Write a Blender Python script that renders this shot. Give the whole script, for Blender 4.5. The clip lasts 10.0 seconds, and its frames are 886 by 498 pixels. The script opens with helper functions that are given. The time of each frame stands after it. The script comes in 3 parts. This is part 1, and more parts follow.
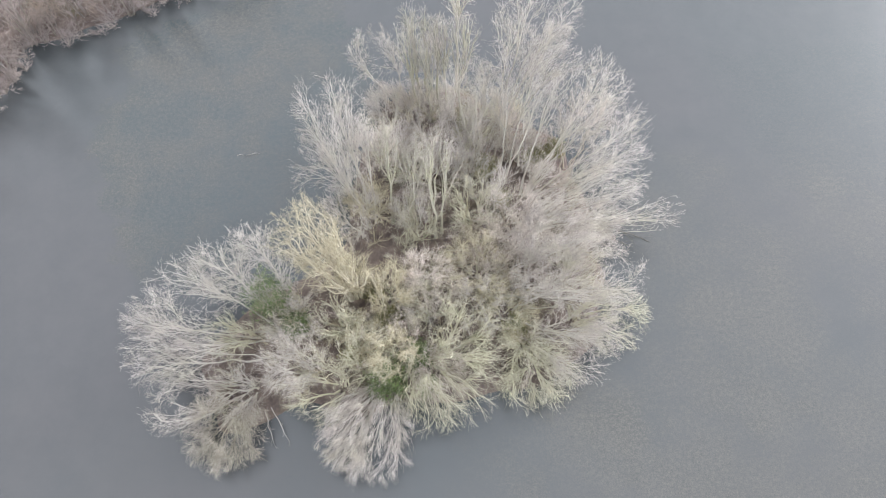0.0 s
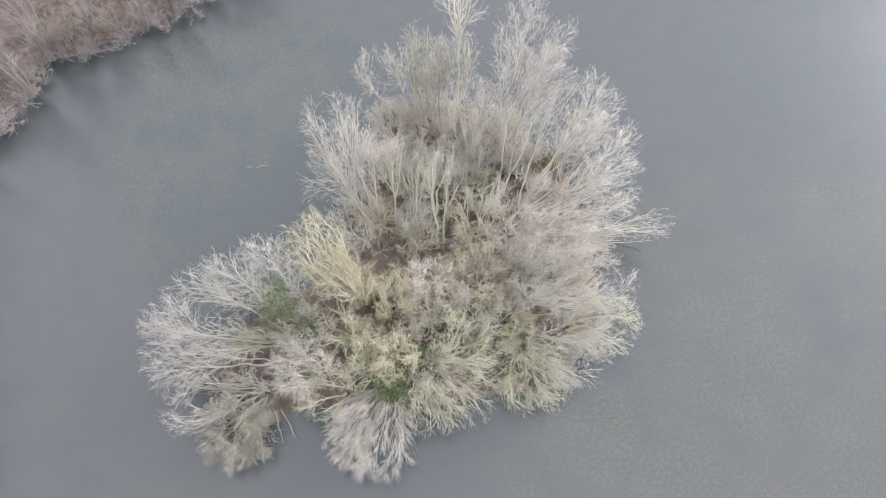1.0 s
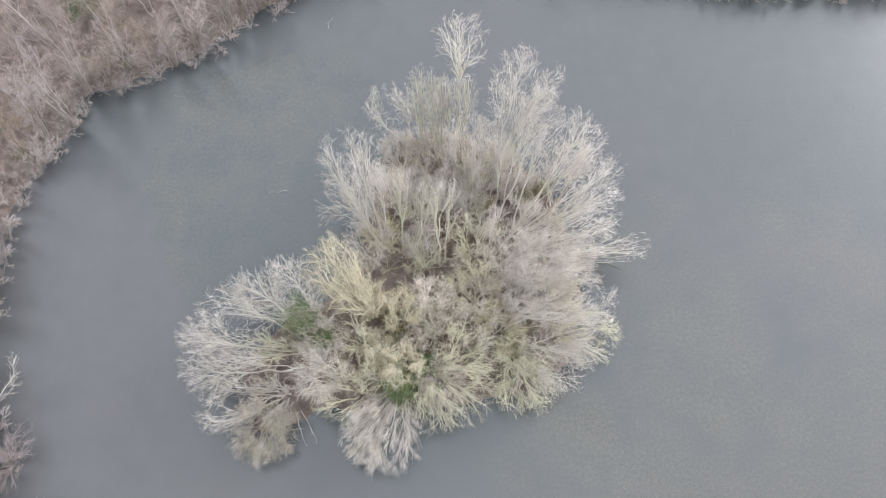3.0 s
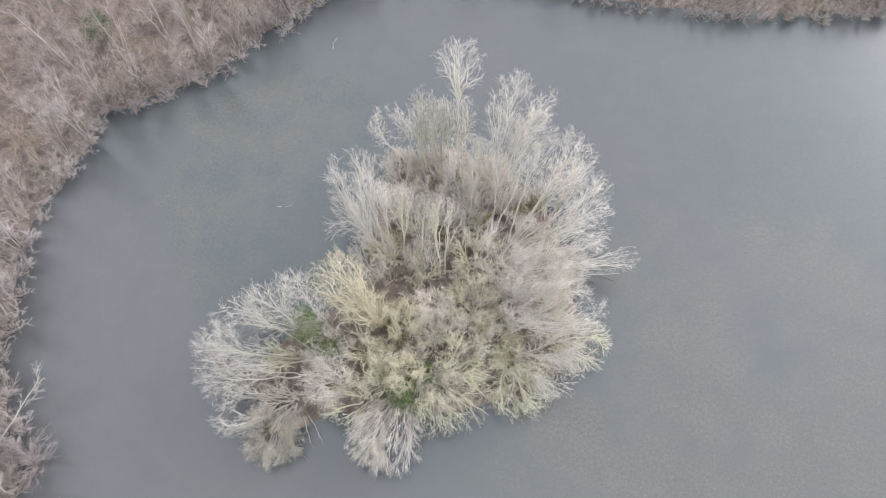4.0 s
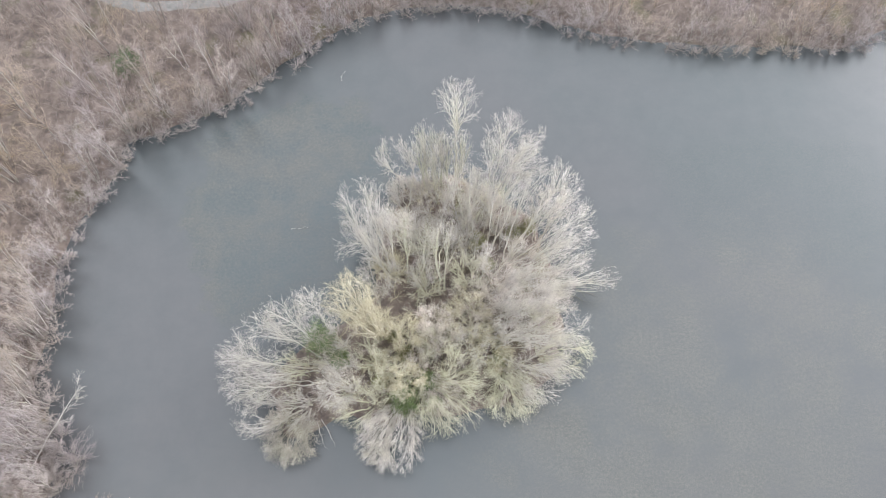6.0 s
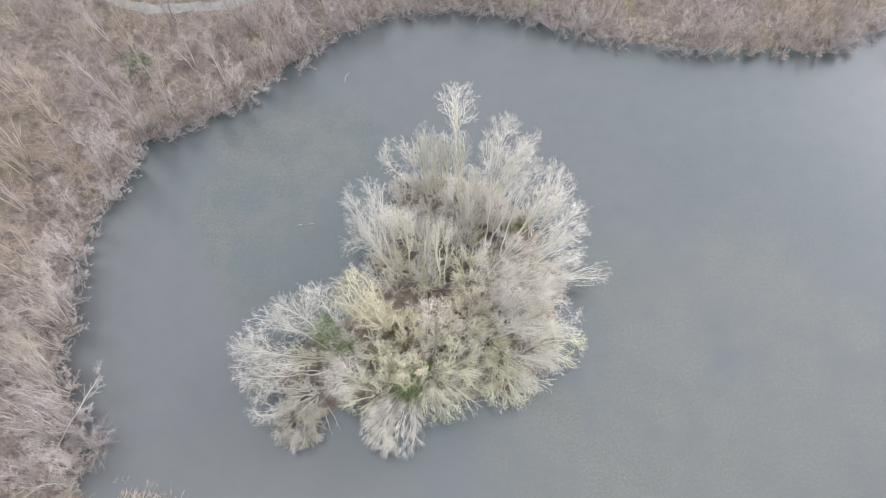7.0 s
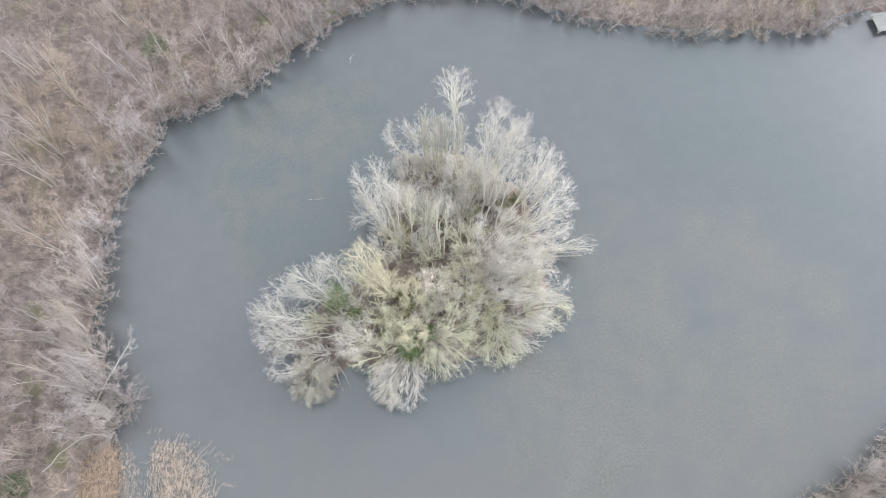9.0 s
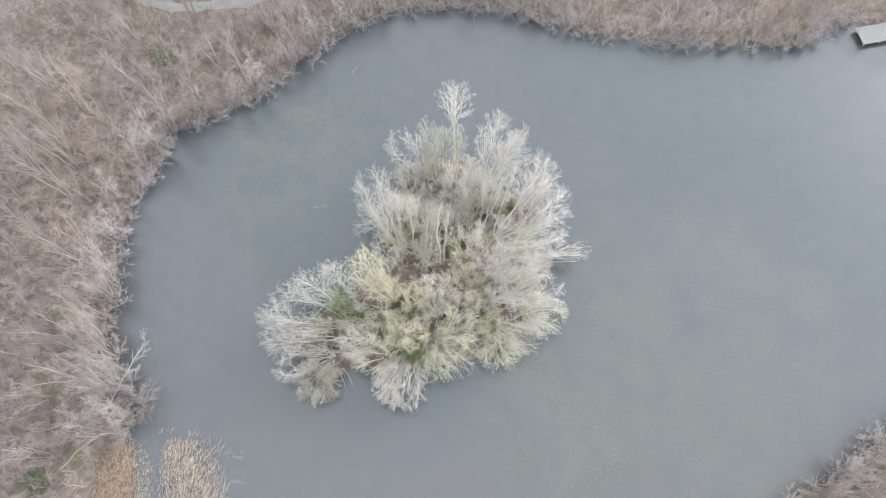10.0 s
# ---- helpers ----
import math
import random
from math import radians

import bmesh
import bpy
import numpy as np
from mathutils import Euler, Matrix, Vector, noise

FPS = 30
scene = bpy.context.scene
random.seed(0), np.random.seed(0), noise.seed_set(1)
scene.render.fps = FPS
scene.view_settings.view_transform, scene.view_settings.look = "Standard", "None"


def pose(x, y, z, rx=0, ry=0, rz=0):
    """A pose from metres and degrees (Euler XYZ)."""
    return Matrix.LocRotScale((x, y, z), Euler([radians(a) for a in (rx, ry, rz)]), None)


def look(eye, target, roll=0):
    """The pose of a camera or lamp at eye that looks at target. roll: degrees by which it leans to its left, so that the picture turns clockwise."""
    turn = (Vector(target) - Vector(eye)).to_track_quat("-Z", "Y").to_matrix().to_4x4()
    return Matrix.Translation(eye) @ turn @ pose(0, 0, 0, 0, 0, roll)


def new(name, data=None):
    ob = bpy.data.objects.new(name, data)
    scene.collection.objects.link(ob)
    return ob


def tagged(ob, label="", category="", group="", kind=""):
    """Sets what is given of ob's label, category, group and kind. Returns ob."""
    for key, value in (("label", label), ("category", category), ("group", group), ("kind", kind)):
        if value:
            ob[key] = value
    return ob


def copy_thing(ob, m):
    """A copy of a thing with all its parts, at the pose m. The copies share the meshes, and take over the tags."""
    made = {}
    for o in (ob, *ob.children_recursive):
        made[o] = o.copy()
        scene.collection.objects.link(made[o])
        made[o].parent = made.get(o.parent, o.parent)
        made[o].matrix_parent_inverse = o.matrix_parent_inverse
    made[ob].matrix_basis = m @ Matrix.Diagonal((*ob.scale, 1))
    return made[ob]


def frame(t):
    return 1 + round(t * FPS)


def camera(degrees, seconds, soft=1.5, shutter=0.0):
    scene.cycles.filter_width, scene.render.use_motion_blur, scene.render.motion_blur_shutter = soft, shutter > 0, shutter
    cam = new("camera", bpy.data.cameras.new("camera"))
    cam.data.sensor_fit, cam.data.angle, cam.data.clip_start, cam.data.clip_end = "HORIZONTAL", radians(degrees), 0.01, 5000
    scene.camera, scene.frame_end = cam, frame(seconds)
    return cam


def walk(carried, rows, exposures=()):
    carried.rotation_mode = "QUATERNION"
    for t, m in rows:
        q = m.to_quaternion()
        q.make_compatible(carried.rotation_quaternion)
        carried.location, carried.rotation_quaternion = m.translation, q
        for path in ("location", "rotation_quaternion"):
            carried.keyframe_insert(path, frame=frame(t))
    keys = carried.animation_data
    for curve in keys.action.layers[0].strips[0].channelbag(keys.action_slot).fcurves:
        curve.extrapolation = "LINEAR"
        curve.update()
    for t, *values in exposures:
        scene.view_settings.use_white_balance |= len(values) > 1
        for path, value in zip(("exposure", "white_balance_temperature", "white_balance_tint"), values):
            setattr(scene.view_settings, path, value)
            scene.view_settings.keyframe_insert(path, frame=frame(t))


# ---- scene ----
cam = camera(64.8, 10.0, 0.75)
METRES, EYE, TILT, LEAN, TURN = 35.0, 51.0, -66.0, 0.0, 0.0
SKY, SUN = 0.15, 0.75
EXPOSURES = [(0.0, 1.91, 6180, 12.3), (5.0, 2.02, 6200, 11.2), (10.0, 2.16, 6030, 8.3)]
ROWS = [
    (0.0, 0.0, 0.0, 0.0, 0.0, 0.0, -0.0),
    (0.5, -0.0013, -0.0305, 0.0084, 0.01, 0.03, -0.06),
    (1.0, -0.0031, -0.0757, 0.0195, 0.01, 0.07, -0.1),
    (1.5, -0.0054, -0.1229, 0.0282, 0.0, 0.14, -0.12),
    (2.0, -0.0072, -0.1747, 0.038, 0.03, 0.17, -0.16),
    (2.5, -0.0078, -0.2225, 0.0486, 0.03, 0.2, -0.21),
    (4.0, -0.0076, -0.3701, 0.0964, 0.01, 0.25, -0.25),
    (4.5, -0.0065, -0.4172, 0.1107, 0.02, 0.28, -0.24),
    (5.0, -0.005, -0.4687, 0.1258, 0.04, 0.31, -0.24),
    (5.5, -0.004, -0.5163, 0.1387, 0.08, 0.36, -0.24),
    (7.0, -0.0072, -0.673, 0.1804, 0.01, -0.75, -0.28),
    (7.5, -0.007, -0.7209, 0.191, 0.02, -2.05, -0.27),
    (8.0, -0.0067, -0.7729, 0.203, 0.01, -3.55, -0.24),
    (8.5, -0.0031, -0.8161, 0.2169, 0.1, -4.03, -0.2),
    (9.0, -0.0017, -0.8675, 0.2288, 0.12, -4.02, -0.17),
    (9.5, -0.0012, -0.9145, 0.2403, 0.13, -3.95, -0.16),
    (10.0, -0.0015, -0.9663, 0.2525, 0.12, -3.89, -0.13),
]
walk(cam, [(t, pose(0, 0, EYE, TILT, LEAN, TURN) @ pose(METRES * x, METRES * y, METRES * z, 90 + pitch, roll, yaw)) for t, x, y, z, yaw, pitch, roll in ROWS], EXPOSURES)

# ---- world and light: a bright, misty overcast day ----
SUN_DIR = Vector((0.75, 0.54, 0.40)).normalized()
world = bpy.data.worlds.new("overcast_sky")
scene.world = world
world.use_nodes = True
wn, wl = world.node_tree.nodes, world.node_tree.links
sky = wn.new("ShaderNodeTexSky")
sky.sky_type = "NISHITA"
sky.sun_disc = False
sky.sun_elevation = math.asin(SUN_DIR.z)
sky.sun_rotation = math.atan2(SUN_DIR.x, SUN_DIR.y)
sky.air_density, sky.dust_density, sky.ozone_density = 1.0, 2.0, 2.0
grey = wn.new("ShaderNodeHueSaturation")
grey.inputs["Saturation"].default_value = 0.2
wl.new(sky.outputs[0], grey.inputs["Color"])
even = wn.new("ShaderNodeMix")
even.data_type = "RGBA"
even.inputs[0].default_value = 0.72
even.inputs[7].default_value = (3.4, 3.46, 3.46, 1)
wl.new(grey.outputs[0], even.inputs[6])
wl.new(even.outputs[2], wn["Background"].inputs["Color"])
wn["Background"].inputs["Strength"].default_value = SKY
sun_data = bpy.data.lights.new("sun", "SUN")
sun_data.energy, sun_data.angle, sun_data.color = SUN, radians(24), (1.0, 0.97, 0.93)
sun = new("sun", sun_data)
sun.matrix_world = look((0, 0, 150), Vector((0, 0, 150)) - SUN_DIR)


# ---- materials ----
def ramp(nt, fac, stops):
    r = nt.nodes.new("ShaderNodeValToRGB")
    while len(r.color_ramp.elements) < len(stops):
        r.color_ramp.elements.new(0.5)
    for e, (p, c) in zip(r.color_ramp.elements, stops):
        e.position, e.color = p, (*c, 1)
    nt.links.new(fac, r.inputs[0])
    return r.outputs[0]


def noise_tex(nt, scale, detail=4.0, rough=0.55, vec=None):
    n = nt.nodes.new("ShaderNodeTexNoise")
    n.inputs["Scale"].default_value = scale
    n.inputs["Detail"].default_value = detail
    n.inputs["Roughness"].default_value = rough
    if vec is None:
        vec = nt.nodes.new("ShaderNodeNewGeometry").outputs["Position"]
    nt.links.new(vec, n.inputs["Vector"])
    return n.outputs["Fac"]


def mix(nt, fac, a, b, mode="MIX"):
    m = nt.nodes.new("ShaderNodeMix")
    m.data_type, m.blend_type = "RGBA", mode
    for sock, v in ((m.inputs[0], fac), (m.inputs[6], a), (m.inputs[7], b)):
        if isinstance(v, (int, float)):
            sock.default_value = v
        elif isinstance(v, tuple):
            sock.default_value = (*v, 1)
        else:
            nt.links.new(v, sock)
    return m.outputs[2]


def blank(name, rough):
    m = bpy.data.materials.new(name)
    m.use_nodes = True
    b = m.node_tree.nodes["Principled BSDF"]
    b.inputs["Roughness"].default_value = rough
    return m, m.node_tree, b


def bump(nt, b, height, strength, dist):
    n = nt.nodes.new("ShaderNodeBump")
    n.inputs["Strength"].default_value, n.inputs["Distance"].default_value = strength, dist
    nt.links.new(height, n.inputs["Height"])
    nt.links.new(n.outputs[0], b.inputs["Normal"])


def bark(name, pale, dark, lichen, vary=0.7, patch=0.55, rough=0.85):
    """Bark or twigs: patches of lichen, streaks of darker bark, each tree a little different."""
    m, nt, b = blank(name, rough)
    coarse = noise_tex(nt, patch, 3)
    fine = noise_tex(nt, 9.0, 4)
    c = ramp(nt, fine, [(0.3, dark), (0.62, pale)])
    c = mix(nt, ramp(nt, coarse, [(0.42, (0, 0, 0)), (0.66, (1, 1, 1))]), c, lichen)
    info = nt.nodes.new("ShaderNodeObjectInfo")
    isl = nt.nodes.new("ShaderNodeNewGeometry").outputs["Random Per Island"]
    c = mix(nt, vary, c, ramp(nt, isl, [(0.0, (0.3, 0.28, 0.27)), (0.45, (0.85, 0.83, 0.81)), (1.0, (1.45, 1.44, 1.42))]), "MULTIPLY")
    c = mix(nt, 1.0, c, ramp(nt, info.outputs["Random"], [(0.0, (0.85, 0.83, 0.82)), (1.0, (1.12, 1.1, 1.08))]), "MULTIPLY")
    nt.links.new(c, b.inputs["Base Color"])
    bump(nt, b, noise_tex(nt, 40, 3), 0.4, 0.01)
    return m


BARK = {
    "grey": (bark("grey_bark", (0.60, 0.58, 0.54), (0.43, 0.412, 0.375), (0.54, 0.528, 0.44), 0.25),
             bark("grey_twigs", (0.625, 0.585, 0.565), (0.48, 0.445, 0.425), (0.565, 0.54, 0.47))),
    "rosy": (bark("brown_bark", (0.58, 0.53, 0.47), (0.38, 0.34, 0.29), (0.52, 0.49, 0.38), 0.25),
             bark("rosy_twigs", (0.74, 0.675, 0.635), (0.57, 0.51, 0.475), (0.69, 0.64, 0.57))),
    "olive": (bark("mossy_bark", (0.64, 0.625, 0.50), (0.46, 0.45, 0.35), (0.58, 0.575, 0.41), 0.25),
              bark("olive_twigs", (0.68, 0.66, 0.545), (0.515, 0.495, 0.395), (0.62, 0.615, 0.46))),
    "yellow": (bark("yellow_bark", (0.64, 0.60, 0.48), (0.48, 0.445, 0.34), (0.60, 0.56, 0.42), 0.25),
               bark("yellow_twigs", (0.62, 0.575, 0.43), (0.47, 0.43, 0.31), (0.58, 0.54, 0.38))),
    "brown": (bark("dark_bark", (0.42, 0.39, 0.33), (0.25, 0.23, 0.19), (0.36, 0.34, 0.26), 0.25),
              bark("dull_twigs", (0.52, 0.485, 0.43), (0.34, 0.31, 0.275), (0.45, 0.43, 0.35))),
    # thicket twigs: low vary flattens their colour contrast, imitating haze
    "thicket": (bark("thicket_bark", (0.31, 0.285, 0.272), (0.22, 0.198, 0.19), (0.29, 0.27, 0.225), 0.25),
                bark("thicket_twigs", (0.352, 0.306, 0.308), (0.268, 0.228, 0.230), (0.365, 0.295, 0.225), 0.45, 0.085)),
}
BARK["tan"] = (BARK["olive"][0], bark("tan_twigs", (0.72, 0.67, 0.49), (0.56, 0.515, 0.37), (0.66, 0.625, 0.45)))
# shore twigs also vary little in tone, haze worked into the colour
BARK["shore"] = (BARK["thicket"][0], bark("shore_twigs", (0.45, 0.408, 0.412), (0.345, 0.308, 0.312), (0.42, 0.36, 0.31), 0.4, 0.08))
BARK["bank_pale"] = (bark("bank_bark", (0.43, 0.40, 0.38), (0.30, 0.277, 0.26), (0.39, 0.37, 0.32), 0.25), BARK["thicket"][1])
BARK["slim"] = (bark("slim_bark", (0.50, 0.485, 0.42), (0.36, 0.35, 0.295), (0.46, 0.455, 0.34), 0.25), BARK["grey"][1])
BARK["willow"] = BARK["alder"] = BARK["grey"]


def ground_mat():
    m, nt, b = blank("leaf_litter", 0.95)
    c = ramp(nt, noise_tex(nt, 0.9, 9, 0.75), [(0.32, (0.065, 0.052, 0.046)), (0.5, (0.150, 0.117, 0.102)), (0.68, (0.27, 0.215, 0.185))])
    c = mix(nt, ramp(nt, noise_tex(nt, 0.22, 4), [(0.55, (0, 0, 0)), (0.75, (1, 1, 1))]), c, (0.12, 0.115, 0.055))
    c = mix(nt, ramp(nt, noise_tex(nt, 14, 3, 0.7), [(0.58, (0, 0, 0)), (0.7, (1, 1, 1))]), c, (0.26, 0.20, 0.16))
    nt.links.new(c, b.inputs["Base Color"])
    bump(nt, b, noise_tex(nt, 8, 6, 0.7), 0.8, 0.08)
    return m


def water_mat():
    """Turbid pond water over silt, with drifts of fine weed just under the surface and the island's reflection and
    shade painted round it.
    """
    m, nt, b = blank("pond_water", 0.2)
    b.inputs["IOR"].default_value = 1.78
    pos = nt.nodes.new("ShaderNodeNewGeometry").outputs["Position"]
    c = ramp(nt, noise_tex(nt, 0.03, 3, 0.5), [(0.36, (0.040, 0.052, 0.055)), (0.50, (0.051, 0.055, 0.059)), (0.64, (0.064, 0.061, 0.065))])
    c = mix(nt, 0.5, c, ramp(nt, noise_tex(nt, 0.35, 6, 0.7), [(0.35, (0.046, 0.052, 0.055)), (0.65, (0.062, 0.064, 0.067))]))

    def drift_or_shade(x, y, wide, deep, edge, soft=0.02):
        """1 within a ragged oval round (x, y), 0 outside."""
        sc = nt.nodes.new("ShaderNodeMapping")
        sc.vector_type = "POINT"
        sc.inputs["Location"].default_value = (-x / wide, -y / deep, 0)
        sc.inputs["Scale"].default_value = (1 / wide, 1 / deep, 0)
        nt.links.new(pos, sc.inputs["Vector"])
        ln = nt.nodes.new("ShaderNodeVectorMath")
        ln.operation = "LENGTH"
        nt.links.new(sc.outputs[0], ln.inputs[0])
        ad = nt.nodes.new("ShaderNodeMath")
        ad.operation = "MULTIPLY_ADD"
        nt.links.new(noise_tex(nt, 0.13, 8, 0.68), ad.inputs[0])
        ad.inputs[1].default_value = 1.3
        nt.links.new(ln.outputs["Value"], ad.inputs[2])
        half = nt.nodes.new("ShaderNodeMath")
        half.operation = "MULTIPLY"
        half.inputs[1].default_value = 0.3
        nt.links.new(ad.outputs[0], half.inputs[0])
        return ramp(nt, half.outputs[0], [(edge - soft, (1, 1, 1)), (edge + soft, (0, 0, 0))])

    speck = noise_tex(nt, 3.2, 6, 0.85)
    fine = noise_tex(nt, 9.0, 3, 0.8)
    both = mix(nt, 0.45, speck, fine)
    clump = ramp(nt, noise_tex(nt, 0.16, 5, 0.65), [(0.42, (0, 0, 0)), (0.60, (1, 1, 1))])
    slate = ramp(nt, both, [(0.38, (0.018, 0.032, 0.036)), (0.50, (0.038, 0.050, 0.051)), (0.62, (0.076, 0.074, 0.066))])
    tawny = ramp(nt, both, [(0.38, (0.032, 0.038, 0.034)), (0.50, (0.060, 0.060, 0.053)), (0.62, (0.110, 0.098, 0.082))])
    silt = ramp(nt, both, [(0.38, (0.044, 0.049, 0.047)), (0.50, (0.070, 0.069, 0.063)), (0.62, (0.108, 0.098, 0.086))])
    weed = mix(nt, clump, slate, tawny)
    c = mix(nt, mix(nt, 1.0, drift_or_shade(-17.0, 34.5, 12.0, 15.5, 0.50), (0.75, 0.75, 0.75), "MULTIPLY"), c, weed)
    patchy = ramp(nt, noise_tex(nt, 0.09, 6, 0.62), [(0.38, (0.15, 0.15, 0.15)), (0.60, (0.85, 0.85, 0.85))])
    c = mix(nt, mix(nt, 1.0, drift_or_shade(12.0, -4.0, 46.0, 14.0, 0.50, 0.12), (0.45, 0.45, 0.45), "MULTIPLY"), c, (0.071, 0.065, 0.062))
    # bluish-dark oval round the island: reflected trees and shade put into the colour
    c = mix(nt, mix(nt, 1.0, drift_or_shade(-1.0, 21.0, 19.0, 19.0, 0.50, 0.08), (0.5, 0.5, 0.5), "MULTIPLY"), c, (0.040, 0.053, 0.060))
    c = mix(nt, mix(nt, 1.0, drift_or_shade(38.0, 36.0, 14.0, 9.0, 0.50, 0.05), (0.4, 0.4, 0.4), "MULTIPLY"), c, slate)
    c = mix(nt, mix(nt, 1.0, drift_or_shade(30.0, 14.0, 22.0, 17.0, 0.50, 0.07), patchy, "MULTIPLY"), c, silt)
    c = mix(nt, mix(nt, 1.0, drift_or_shade(18.0, 4.0, 15.0, 9.0, 0.50, 0.07), patchy, "MULTIPLY"), c, mix(nt, clump, silt, tawny))
    nt.links.new(c, b.inputs["Base Color"])
    bump(nt, b, noise_tex(nt, 1.3, 2), 0.03, 0.05)
    return m


def plain(name, c1, c2, scale, rough):
    m, nt, b = blank(name, rough)
    c = ramp(nt, noise_tex(nt, scale, 5, 0.65), [(0.3, c1), (0.7, c2)])
    isl = nt.nodes.new("ShaderNodeNewGeometry").outputs["Random Per Island"]
    c = mix(nt, 0.7, c, ramp(nt, isl, [(0.0, (0.55, 0.55, 0.55)), (1.0, (1.2, 1.2, 1.2))]), "MULTIPLY")
    nt.links.new(c, b.inputs["Base Color"])
    bump(nt, b, noise_tex(nt, scale * 5, 3), 0.4, 0.02)
    return m


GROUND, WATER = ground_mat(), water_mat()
EVERGREEN = plain("evergreen_leaves", (0.10, 0.15, 0.045), (0.18, 0.24, 0.085), 2.0, 0.5)
DARK_GREEN = plain("dark_evergreen_leaves", (0.05, 0.08, 0.035), (0.105, 0.14, 0.06), 2.0, 0.5)
MOSS = plain("mossy_leaves", (0.17, 0.17, 0.065), (0.27, 0.25, 0.11), 2.0, 0.7)
REED = plain("dry_reed", (0.52, 0.415, 0.335), (0.68, 0.56, 0.46), 0.7, 0.8)
SEDGE = plain("brown_sedge", (0.46, 0.34, 0.25), (0.64, 0.50, 0.375), 0.5, 0.85)
DEADWOOD = plain("bleached_wood", (0.42, 0.39, 0.355), (0.62, 0.585, 0.54), 3.0, 0.8)
GRAVEL = plain("pale_gravel", (0.19, 0.18, 0.175), (0.33, 0.32, 0.305), 1.5, 0.95)
WET_BARK = plain("wet_bark", (0.07, 0.065, 0.05), (0.15, 0.14, 0.11), 4.0, 0.6)
PLANK = plain("weathered_planks", (0.22, 0.21, 0.20), (0.34, 0.33, 0.315), 3.0, 0.85)

# ---- the lie of the land ----
WEST_SHORE = [(-34.2, -6), (-35.2, 0.1), (-36.9, 2.4), (-36.4, 5.0), (-37.4, 8.5), (-38.4, 11.2), (-40.7, 13.4), (-40.9, 16.0), (-40.2, 19.5), (-40.7, 22.5), (-41.4, 25.5), (-40.7, 28.6), (-40.2, 31.8), (-38.5, 34.2), (-37.3, 37.5), (-36.6, 40.3), (-36.9, 41.9),
              (-33.3, 42.9), (-30.2, 44.5), (-27.5, 46.0), (-25.0, 47.5), (-23.2, 50.1), (-20.0, 53.0), (-16.5, 56.0), (-13.0, 59.2), (-10.0, 60.8), (-6.8, 62.0), (0.5, 63.1)]
EAST_SHORE = [(6.0, 62.6), (11.9, 60.9), (17.6, 58.6), (25.7, 57.0), (33.9, 56.3), (42.1, 55.9), (46.5, 56.6), (50.4, 55.2), (54.4, 57.3), (57.1, 59.1), (59.9, 59.4), (64.5, 58.3), (73, 56), (81, 49), (83, 36), (77, 24), (66, 15.0), (59, 8.8), (54.4, 4.9), (51.4, 3.0), (46.8, 0.2), (42.9, -2.6), (38.6, -5.0)]
SOUTH_SHORE = [(34, -9.5), (25, -13), (10, -16), (-8, -17), (-22, -15), (-30, -11)]
ISLAND = [(-18, 14.5), (-13.3, 19.4), (-8.2, 21.8), (-7.6, 27.9), (-6, 34.4), (-4.4, 37.2), (-1.6, 38), (1.5, 38.9), (5.6, 36), (10.3, 32.2), (12.2, 26.8), (12.4, 22.3), (12.6, 16.7),
          (9.3, 12.8), (3.9, 11), (-2.6, 10), (-7.0, 9.8), (-10.2, 10.6), (-12.6, 9.4), (-14.4, 7.6), (-16.4, 8), (-17.5, 11)]


def rounded(points):
    """The closed outline with its corners cut twice."""
    p = np.array(points, float)
    for _ in range(2):
        q = np.roll(p, -1, 0)
        p = np.stack((0.75 * p + 0.25 * q, 0.25 * p + 0.75 * q), 1).reshape(-1, 2)
    return p


def inside_by(outline, x, y):
    """How far each place lies inside the outline, in metres; minus outside."""
    p = np.stack((x, y), -1)[..., None, :]
    a, b = outline, np.roll(outline, -1, 0)
    ab = b - a
    s = np.clip(((p - a) * ab).sum(-1) / (ab * ab).sum(-1), 0, 1)
    d = np.sqrt((((a + s[..., None] * ab) - p) ** 2).sum(-1)).min(-1)
    up = (a[:, 1] > p[..., 1]) != (b[:, 1] > p[..., 1])
    with np.errstate(divide="ignore", invalid="ignore"):
        cross = a[:, 0] + (p[..., 1] - a[:, 1]) / (b[:, 1] - a[:, 1]) * ab[:, 0]
    odd = (up & (p[..., 0] < cross)).sum(-1) % 2 == 1
    return np.where(odd, d, -d)


POND, ISLE = rounded(WEST_SHORE + EAST_SHORE + SOUTH_SHORE), rounded(ISLAND)


def height(x, y):
    x, y = np.asarray(x, float), np.asarray(y, float)
    wob = 0.5 * np.sin(x * 0.9 + 1.3 * np.sin(y * 0.7)) + 0.4 * np.sin(y * 1.1 + x * 0.35)
    pond = inside_by(POND, x, y) + 1.8 + 0.4 * wob
    isle = inside_by(ISLE, x, y) + 0.5 * wob
    bank = np.clip(-pond, -2, 30)
    z = np.where(bank < 0, bank * 0.45, 0.55 * (1 - np.exp(-np.maximum(bank, 0) / 0.8)) + 0.02 * bank)
    z = np.where(isle > -1.8, np.maximum(z, np.where(isle < 0, isle * 0.5, 0.6 * (1 - np.exp(-np.maximum(isle, 0) / 1.2)))), z)
    return z + 0.04 * wob


# ---- mesh helpers ----
def mesh_from(name, verts, tris, mat):
    me = bpy.data.meshes.new(name)
    verts, tris = np.asarray(verts, np.float32), np.asarray(tris, np.int32)
    me.vertices.add(len(verts))
    me.vertices.foreach_set("co", verts.ravel())
    me.loops.add(tris.size)
    me.loops.foreach_set("vertex_index", tris.ravel())
    me.polygons.add(len(tris))
